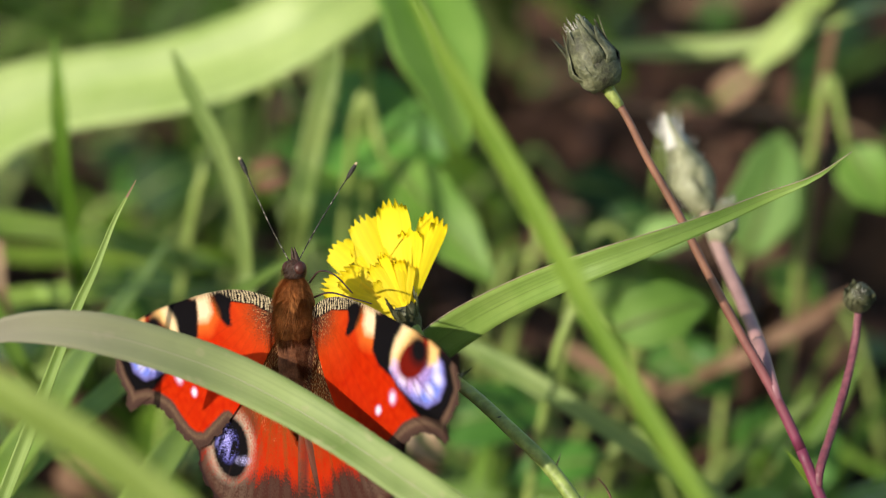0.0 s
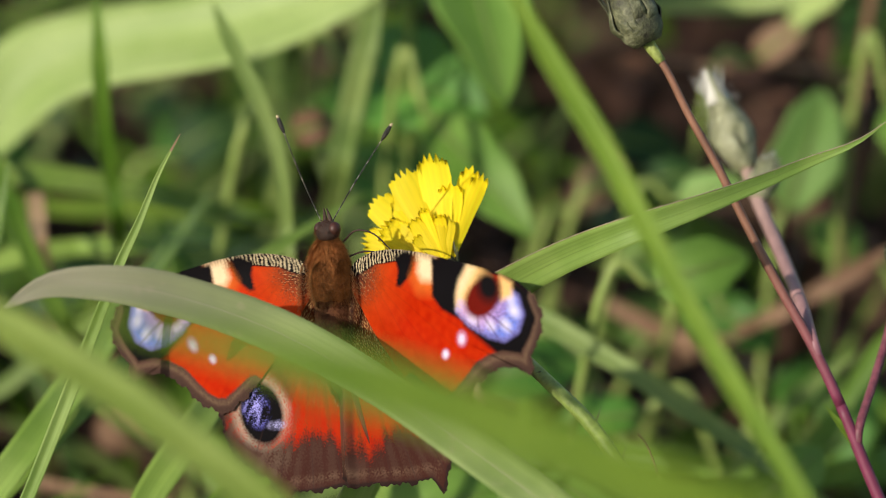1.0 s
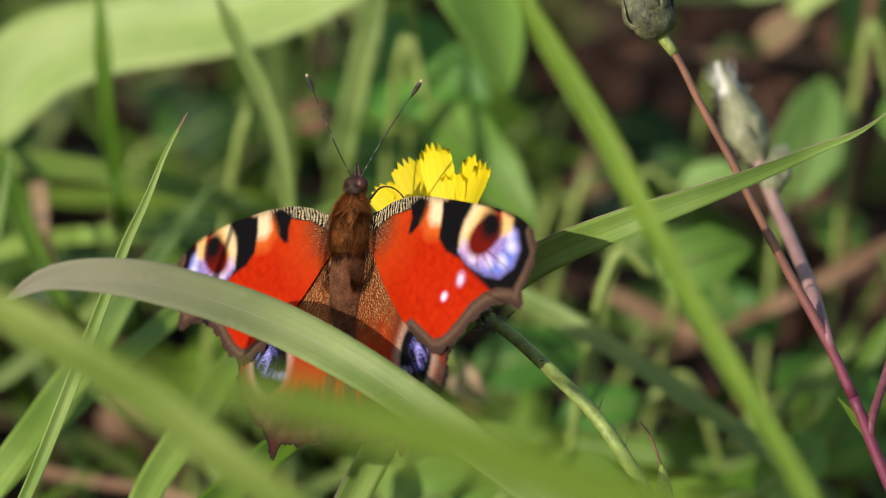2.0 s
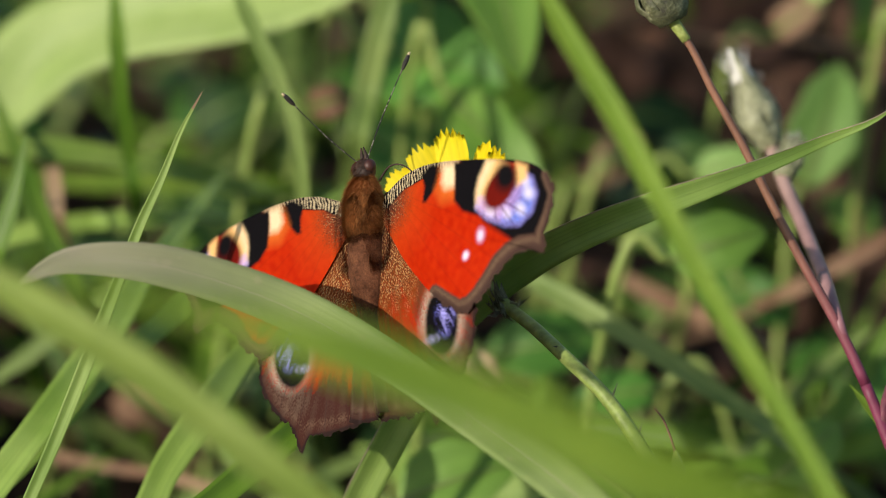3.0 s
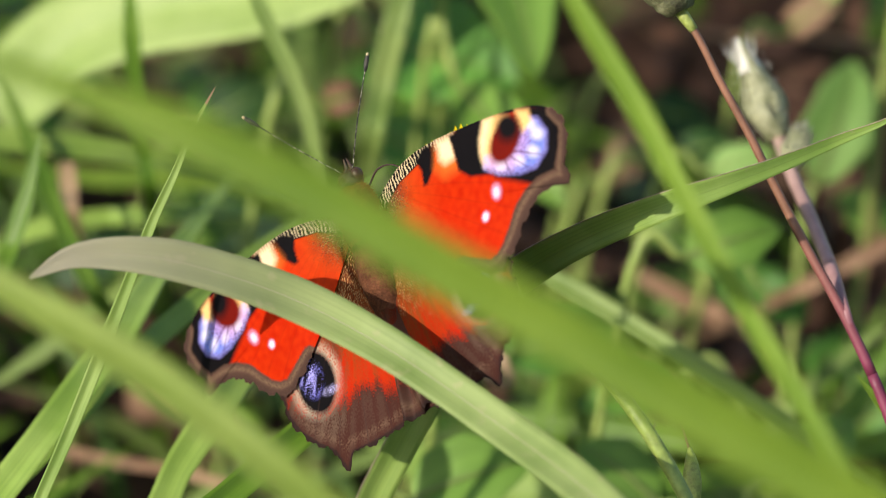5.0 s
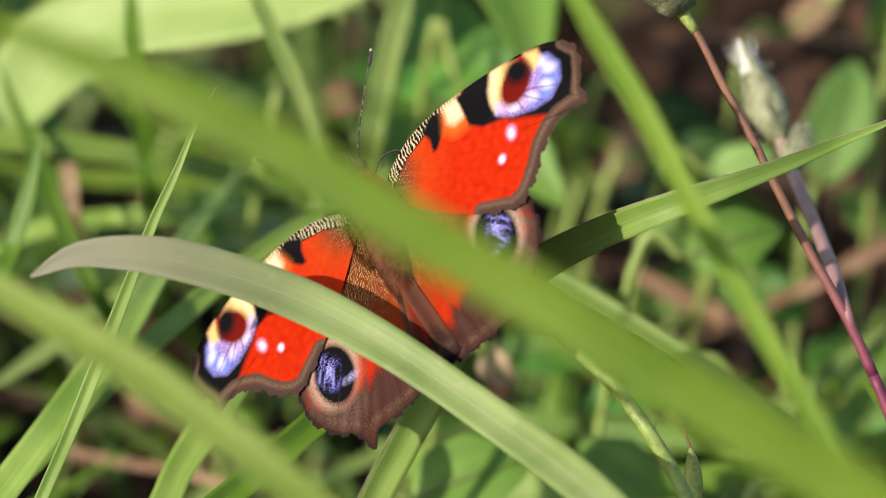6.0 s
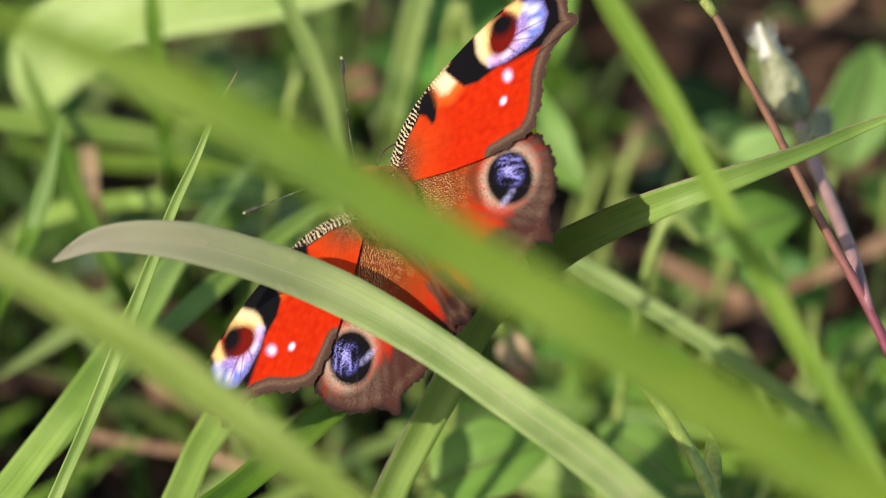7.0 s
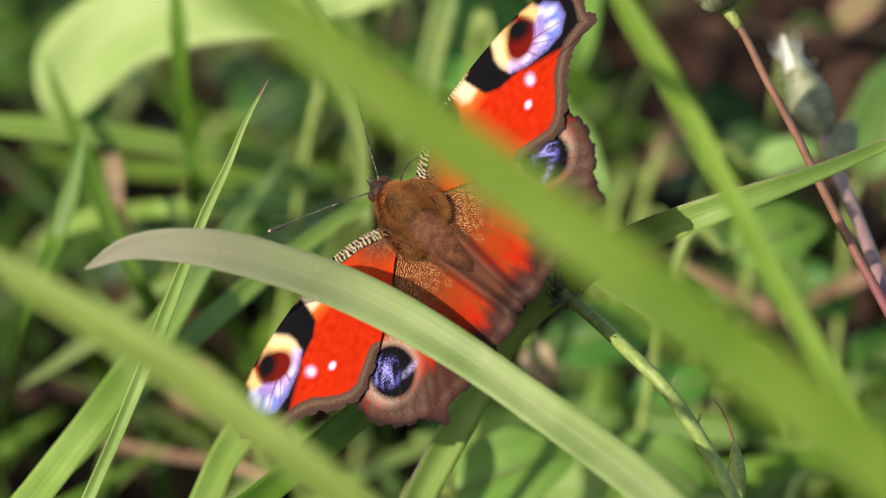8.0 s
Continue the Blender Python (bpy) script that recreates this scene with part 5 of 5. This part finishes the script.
def motions():
    walk(butterfly, [
        (0, pose(-0.0099, 0.0002, 0.1148, 76.5, -15.9, -48.7)),
        (0.4, pose(-0.0090, -0.0002, 0.1143, 80.2, -11.1, -40.3)),
        (0.6, pose(-0.0093, 0.0002, 0.1152, 72.6, -15.3, -41.0)),
        (1, pose(-0.0105, -0.0003, 0.1142, 76.8, -14.0, -36.8)),
        (1.2, pose(-0.0098, 0.0008, 0.1167, 69.5, -14.2, -47.2)),
        (2.3, pose(-0.0082, 0.0014, 0.1179, 65.7, -20.6, -45.2)),
        (2.5, pose(-0.0087, 0.0012, 0.1175, 67.0, -22.4, -45.2)),
        (3, pose(-0.0084, 0.0015, 0.1182, 64.2, -26.8, -41.5)),
        (3.5, pose(-0.0091, 0.0012, 0.1175, 66.6, -27.0, -34.7)),
        (3.7, pose(-0.0099, 0.0012, 0.1175, 64.8, -28.8, -33.9)),
        (4.5, pose(-0.0104, 0.0007, 0.1166, 67.5, -31.5, -32.9)),
        (5.8, pose(-0.0102, 0.0015, 0.1184, 47.4, -45.0, -16.5)),
        (6.2, pose(-0.0090, 0.0016, 0.1187, 40.8, -43.2, -8.0)),
        (6.5, pose(-0.0106, 0.0016, 0.1187, 33.3, -45.6, -1.3)),
        (6.6, pose(-0.0099, 0.0015, 0.1184, 28.9, -47.1, 2.7)),
        (7, pose(-0.0112, 0.0013, 0.1179, 17.5, -49.4, 14.6)),
        (7.2, pose(-0.0107, 0.0011, 0.1176, 17.3, -51.7, 19.2)),
        (7.6, pose(-0.0101, 0.0009, 0.1171, 14.3, -51.0, 22.5)),
        (8, pose(-0.0106, 0.0010, 0.1174, 13.1, -51.8, 23.7))])
    walk(forewing_r, [
        (0, hinge(1, -0.35, 3.6, -3.0, -49.9)), (0.4, hinge(1, -0.35, 5.1, -4.6, -48.2)), (0.6, hinge(1, -0.35, 3.2, -3.0, -46.5)),
        (1, hinge(1, -0.35, 3.3, -3.4, -44.4)), (1.2, hinge(1, -0.35, 4.8, -5.2, -42.9)), (2.3, hinge(1, -0.35, 0.3, -0.3, -42.2)),
        (2.5, hinge(1, -0.35, 1.8, -2.1, -41.2)), (3, hinge(1, -0.35, 1.2, -1.3, -43.2)), (3.5, hinge(1, -0.35, 1.8, -2.1, -41.6)),
        (3.7, hinge(1, -0.35, 2.1, -2.2, -42.9)), (4.5, hinge(1, -0.35, 1.7, -1.9, -40.7)), (5.8, hinge(1, -0.35, 0.0, -0.0, -39.1)),
        (6.2, hinge(1, -0.35, -0.2, 0.3, -38.4)), (6.5, hinge(1, -0.35, 0.4, -0.5, -39.0)), (6.6, hinge(1, -0.35, 0.3, -0.4, -40.2)),
        (7, hinge(1, -0.35, -0.0, 0.0, -37.0)), (7.2, hinge(1, -0.35, 0.6, -0.7, -40.2)), (7.6, hinge(1, -0.35, -0.2, 0.2, -39.7)),
        (8, hinge(1, -0.35, 0.3, -0.4, -38.6))])
    walk(forewing_l, [
        (0, hinge(-1, -0.35, 4.2, 3.7, 48.8)), (0.4, hinge(-1, -0.35, 7.0, 6.1, 48.9)), (0.6, hinge(-1, -0.35, 4.9, 4.3, 48.4)),
        (1, hinge(-1, -0.35, 5.8, 5.0, 49.3)), (1.2, hinge(-1, -0.35, 5.6, 4.6, 50.5)), (2.3, hinge(-1, -0.35, 0.2, 0.2, 44.9)),
        (2.5, hinge(-1, -0.35, 1.7, 1.8, 44.4)), (3, hinge(-1, -0.35, 0.9, 1.0, 41.5)), (3.5, hinge(-1, -0.35, 1.6, 1.7, 44.2)),
        (3.7, hinge(-1, -0.35, 1.8, 1.9, 43.1)), (4.5, hinge(-1, -0.35, 1.0, 1.1, 44.4)), (5.8, hinge(-1, -0.35, -1.3, -1.6, 40.2)),
        (6.2, hinge(-1, -0.35, -1.1, -1.3, 39.6)), (6.5, hinge(-1, -0.35, -0.6, -0.8, 38.2)), (6.6, hinge(-1, -0.35, -0.3, -0.5, 35.7)),
        (7, hinge(-1, -0.35, -0.1, -0.1, 33.5)), (7.2, hinge(-1, -0.35, 1.4, 2.2, 32.4)), (7.6, hinge(-1, -0.35, 0.9, 1.5, 33.0)),
        (8, hinge(-1, -0.35, 0.9, 1.4, 33.5))])
    walk(hindwing_r, [
        (0, hinge(1, -0.60, 1.4, -4.5, -17.2)), (0.4, hinge(1, -0.60, 2.0, -6.5, -17.3)), (0.6, hinge(1, -0.60, 1.3, -4.2, -17.2)),
        (1, hinge(1, -0.60, 1.4, -4.5, -17.3)), (1.2, hinge(1, -0.60, 2.1, -6.8, -17.6)), (2.3, hinge(1, -0.60, 0.2, -0.4, -26.2)),
        (2.5, hinge(1, -0.60, 1.2, -2.5, -24.9)), (3, hinge(1, -0.60, 0.8, -1.6, -26.6)), (3.5, hinge(1, -0.60, 1.2, -2.5, -25.6)),
        (3.7, hinge(1, -0.60, 1.3, -2.8, -24.3)), (4.5, hinge(1, -0.60, 1.0, -2.3, -22.8)), (5.8, hinge(1, -0.60, 0.0, -0.0, -22.3)),
        (6.2, hinge(1, -0.60, -0.2, 0.3, -25.3)), (6.5, hinge(1, -0.60, 0.3, -0.5, -25.6)), (6.6, hinge(1, -0.60, 0.2, -0.4, -25.0)),
        (7, hinge(1, -0.60, -0.0, 0.0, -25.6)), (7.2, hinge(1, -0.60, 0.4, -0.8, -26.8)), (7.6, hinge(1, -0.60, -0.1, 0.2, -26.7)),
        (8, hinge(1, -0.60, 0.2, -0.5, -18.1))])
    walk(hindwing_l, [
        (0, hinge(-1, -0.60, 3.0, 4.7, 32.2)), (0.4, hinge(-1, -0.60, 5.0, 7.9, 32.5)), (0.6, hinge(-1, -0.60, 3.6, 5.5, 33.3)),
        (1, hinge(-1, -0.60, 4.2, 6.3, 33.9)), (1.2, hinge(-1, -0.60, 4.1, 5.9, 34.7)), (2.3, hinge(-1, -0.60, 0.2, 0.3, 26.7)),
        (2.5, hinge(-1, -0.60, 1.1, 2.2, 26.5)), (3, hinge(-1, -0.60, 0.6, 1.3, 25.7)), (3.5, hinge(-1, -0.60, 1.0, 2.1, 26.2)),
        (3.7, hinge(-1, -0.60, 1.1, 2.4, 25.3)), (4.5, hinge(-1, -0.60, 0.6, 1.3, 25.6)), (5.8, hinge(-1, -0.60, -0.9, -1.8, 26.8)),
        (6.2, hinge(-1, -0.60, -0.7, -1.5, 25.2)), (6.5, hinge(-1, -0.60, -0.4, -0.9, 24.3)), (6.6, hinge(-1, -0.60, -0.2, -0.5, 22.8)),
        (7, hinge(-1, -0.60, -0.0, -0.1, 20.3)), (7.2, hinge(-1, -0.60, 0.8, 2.5, 17.0)), (7.6, hinge(-1, -0.60, 0.5, 1.7, 18.1)),
        (8, hinge(-1, -0.60, 0.5, 1.5, 18.2))])
    walk(antenna_l, [
        (0, feeler(-1, 25.0, 9.3)), (0.4, feeler(-1, 13.9, 12.0)), (0.6, feeler(-1, 21.6, 7.6)),
        (1, feeler(-1, 17.5, 10.9)), (1.2, feeler(-1, 26.3, 7.7)), (2.3, feeler(-1, 41.3, -2.3)),
        (2.5, feeler(-1, 46.6, -4.8)), (3, feeler(-1, 62.7, -6.8)), (3.5, feeler(-1, 59.9, 20.1)),
        (3.7, feeler(-1, 59.4, 16.5)), (4.5, feeler(-1, 66.2, 13.3)), (5.8, feeler(-1, 6.6, 49.0)),
        (6.2, feeler(-1, 8.8, 51.6)), (6.5, feeler(-1, 12.1, 60.0)), (6.6, feeler(-1, 12.8, 58.5)),
        (7, feeler(-1, 14.9, 63.8)), (7.2, feeler(-1, 18.4, 58.2)), (7.6, feeler(-1, 15.9, 56.5)),
        (8, feeler(-1, 13.5, 56.7))])
    walk(antenna_r, [
        (0, feeler(1, -16.4, -27.9)), (0.4, feeler(1, -15.4, -31.5)), (0.6, feeler(1, -11.8, -33.0)),
        (1, feeler(1, -14.3, -32.0)), (1.2, feeler(1, -3.9, -31.5)), (2.3, feeler(1, -7.8, -32.2)),
        (2.5, feeler(1, -7.1, -31.7)), (3, feeler(1, -0.9, -32.7)), (3.5, feeler(1, 0.3, -32.6)),
        (3.7, feeler(1, 1.3, -34.6)), (4.5, feeler(1, 3.2, -31.9)), (5.8, feeler(1, 0.4, -30.5)),
        (6.2, feeler(1, 0.9, -37.1)), (6.5, feeler(1, 8.7, -36.3)), (6.6, feeler(1, 10.1, -39.4)),
        (7, feeler(1, 10.4, -34.7)), (7.2, feeler(1, 15.2, -42.8)), (7.6, feeler(1, 18.1, -41.9)),
        (8, feeler(1, 8.2, -33.3))])
    walk(gust_blade, [
        (0, pose(0.0254, -0.2214, 0.1829, 15.3, -12.8, 5.8)), (0.1, pose(0.0248, -0.2205, 0.1850, 15.3, -12.8, 5.8)),
        (0.2, pose(0.0212, -0.1889, 0.1829, 15.8, -7.6, 3.4)), (0.3, pose(0.0134, -0.1687, 0.1806, 15.9, -4.7, 2.1)),
        (0.4, pose(0.0235, -0.2197, 0.1872, 15.3, -12.8, 5.8)), (0.5, pose(0.0230, -0.2214, 0.1833, 15.3, -12.8, 5.8)),
        (0.6, pose(0.0229, -0.2192, 0.1882, 15.4, -12.2, 5.5)), (0.7, pose(0.0129, -0.1708, 0.1803, 15.9, -4.9, 2.2)),
        (0.8, pose(0.0062, -0.1534, 0.1806, 16.0, -2.5, 1.1)), (0.9, pose(0.0201, -0.1913, 0.1820, 15.8, -7.9, 3.6)),
        (1, pose(0.0222, -0.1976, 0.1829, 15.7, -8.8, 4.0)), (1.1, pose(0.0069, -0.1552, 0.1808, 16.0, -2.7, 1.2)),
        (1.2, pose(0.0103, -0.1639, 0.1806, 15.9, -3.9, 1.8)), (1.45, pose(0.0168, -0.1820, 0.1810, 15.9, -6.6, 2.9)),
        (1.7, pose(0.0228, -0.2158, 0.1871, 15.5, -11.7, 5.3)), (1.95, pose(0.0235, -0.2041, 0.1833, 15.6, -9.8, 4.4)),
        (2.15, pose(0.0224, -0.2196, 0.1875, 15.4, -12.5, 5.6)), (2.3, pose(0.0226, -0.2162, 0.1865, 15.5, -11.7, 5.3)),
        (2.4, pose(0.0224, -0.2213, 0.1834, 15.3, -12.8, 5.8)), (2.5, pose(0.0225, -0.2217, 0.1826, 15.3, -12.8, 5.8)),
        (2.6, pose(0.0223, -0.2201, 0.1864, 15.3, -12.8, 5.8)), (2.7, pose(0.0228, -0.2018, 0.1819, 15.6, -9.4, 4.2)),
        (2.8, pose(0.0172, -0.1864, 0.1798, 15.8, -7.0, 3.2)), (2.9, pose(0.0143, -0.1790, 0.1791, 15.8, -6.0, 2.7)),
        (3, pose(0.0191, -0.1929, 0.1804, 15.8, -8.0, 3.6)), (3.1, pose(0.0126, -0.1752, 0.1790, 15.8, -5.5, 2.4)),
        (3.2, pose(0.0124, -0.1752, 0.1790, 15.8, -5.5, 2.4)), (3.3, pose(0.0141, -0.1798, 0.1793, 15.8, -6.1, 2.7)),
        (3.4, pose(0.0202, -0.1973, 0.1812, 15.7, -8.7, 3.9)), (3.5, pose(0.0191, -0.1945, 0.1809, 15.7, -8.3, 3.8)),
        (3.6, pose(0.0148, -0.1826, 0.1796, 15.9, -6.6, 2.9)), (3.7, pose(0.0134, -0.1789, 0.1793, 15.8, -6.0, 2.7)),
        (3.8, pose(0.0106, -0.1714, 0.1788, 15.9, -4.9, 2.2)), (4, pose(0.0091, -0.1678, 0.1784, 15.9, -4.3, 2.0)),
        (4.3, pose(0.0095, -0.1697, 0.1785, 15.9, -4.7, 2.1)), (4.5, pose(0.0107, -0.1735, 0.1787, 15.9, -5.1, 2.3)),
        (4.6, pose(0.0010, -0.1516, 0.1803, 16.0, -1.6, 0.7)), (4.7, pose(0.0002, -0.1508, 0.1819, 16.0, -0.8, 0.4)),
        (5, pose(0.0026, -0.1523, 0.1786, 16.0, -2.1, 0.9)), (5.3, pose(0.0002, -0.1510, 0.1816, 16.0, -1.1, 0.5)),
        (5.6, pose(0.0018, -0.1519, 0.1794, 16.0, -1.9, 0.8)), (5.8, pose(0.0006, -0.1514, 0.1807, 16.0, -1.6, 0.7)),
        (6, pose(0.0001, -0.1510, 0.1816, 16.0, -1.1, 0.5)), (6.2, pose(0.0044, -0.1573, 0.1782, 16.0, -2.9, 1.3)),
        (6.3, pose(0.0069, -0.1641, 0.1780, 15.9, -3.8, 1.7)), (6.4, pose(0.0007, -0.1517, 0.1798, 16.0, -1.6, 0.7)),
        (6.5, pose(-0.0001, -0.1514, 0.1805, 16.0, -1.3, 0.7)), (6.6, pose(-0.0004, -0.1506, 0.1824, 16.0, -0.1, 0.1)),
        (6.8, pose(0.0002, -0.1522, 0.1788, 16.0, -1.8, 0.7)), (7, pose(-0.0016, -0.1514, 0.1807, 16.0, -0.8, 0.4)),
        (7.2, pose(-0.0022, -0.1502, 0.1832, 16.0, 0.6, -0.3)), (7.4, pose(-0.0028, -0.1507, 0.1821, 16.0, -0.0, 0.0)),
        (7.6, pose(-0.0032, -0.1500, 0.1838, 16.0, 0.9, -0.4)), (7.8, pose(-0.0035, -0.1492, 0.1857, 16.0, 1.9, -0.8)),
        (8, pose(-0.0038, -0.1473, 0.1898, 15.9, 4.2, -1.9))])
    walk(leaning_blade, [
        (0, drift(-2.7, -0.7)), (0.2, drift(-1.2, -0.3)), (0.5, drift(0.8, 0.0)), (1.2, drift(0.8, 0.0)),
        (2.5, drift(0.5, 0.0)), (3.5, drift(1.1, 0.0)), (4.7, drift(1.6, 0.0)), (6, drift(2.0, 0.0)),
        (7, drift(2.2, 0.0)), (8, drift(1.5, 0.0))])
    walk(bent_blade, [
        (0, drift(0.0, 1.6)), (0.5, drift(0.0, 0.7)), (1, drift(0.0, 0.5)), (2.5, drift(0.0, 0.3)),
        (3.5, drift(0.0, 0.0)), (4.5, drift(0.0, -0.1)), (6, drift(0.0, -0.3)), (7, drift(0.0, -0.6)),
        (8, drift(0.0, -1.4))])
    walk(buds, [
        (0, drift(0.0, 0.0)), (1.2, drift(0.0, 0.0)), (2.5, drift(1.9, -0.6)), (3, drift(1.0, -0.5)),
        (3.5, drift(0.0, 0.0)), (4, drift(-0.8, 0.9)), (4.5, drift(0.0, 0.5)), (6, drift(0.1, 0.3)),
        (6.5, drift(0.0, 1.0)), (7, drift(0.0, 0.3)), (8, drift(0.0, 0.0))])
    walk(low_blade_near, [
        (0, drift(0.0, 0.0)), (3.5, drift(0.0, 0.0)), (4.5, drift(0.0, -0.7)), (5.8, drift(0.0, -1.5)),
        (6.5, drift(0.0, -1.8)), (7.4, drift(0.0, -2.2)), (8, drift(0.0, -2.6))])
    walk(thin_blade, [
        (0, drift(-1.0, -2.0)), (0.5, drift(-1.0, -1.9)), (1, drift(-0.6, -2.0)), (2.4, drift(0.0, -0.2)),
        (3, drift(0.0, 0.0)), (3.5, drift(0.0, 0.0)), (4, drift(-0.5, 0.0)), (4.5, drift(-0.3, 0.0)),
        (6, drift(-0.1, 0.3)), (7, drift(-0.1, -0.1)), (8, drift(0.7, 0.0))])
    walk(arched_blade, [
        (0, drift(-0.3, 0.3)), (0.5, drift(0.5, 0.7)), (1, drift(0.4, 0.1)), (2.5, drift(0.1, -0.4)),
        (3.5, drift(0.0, 0.0)), (4.5, drift(-0.2, -0.1)), (6, drift(-0.3, 0.1)), (7, drift(0.0, -0.1)),
        (8, drift(0.9, 0.0))])


motions()
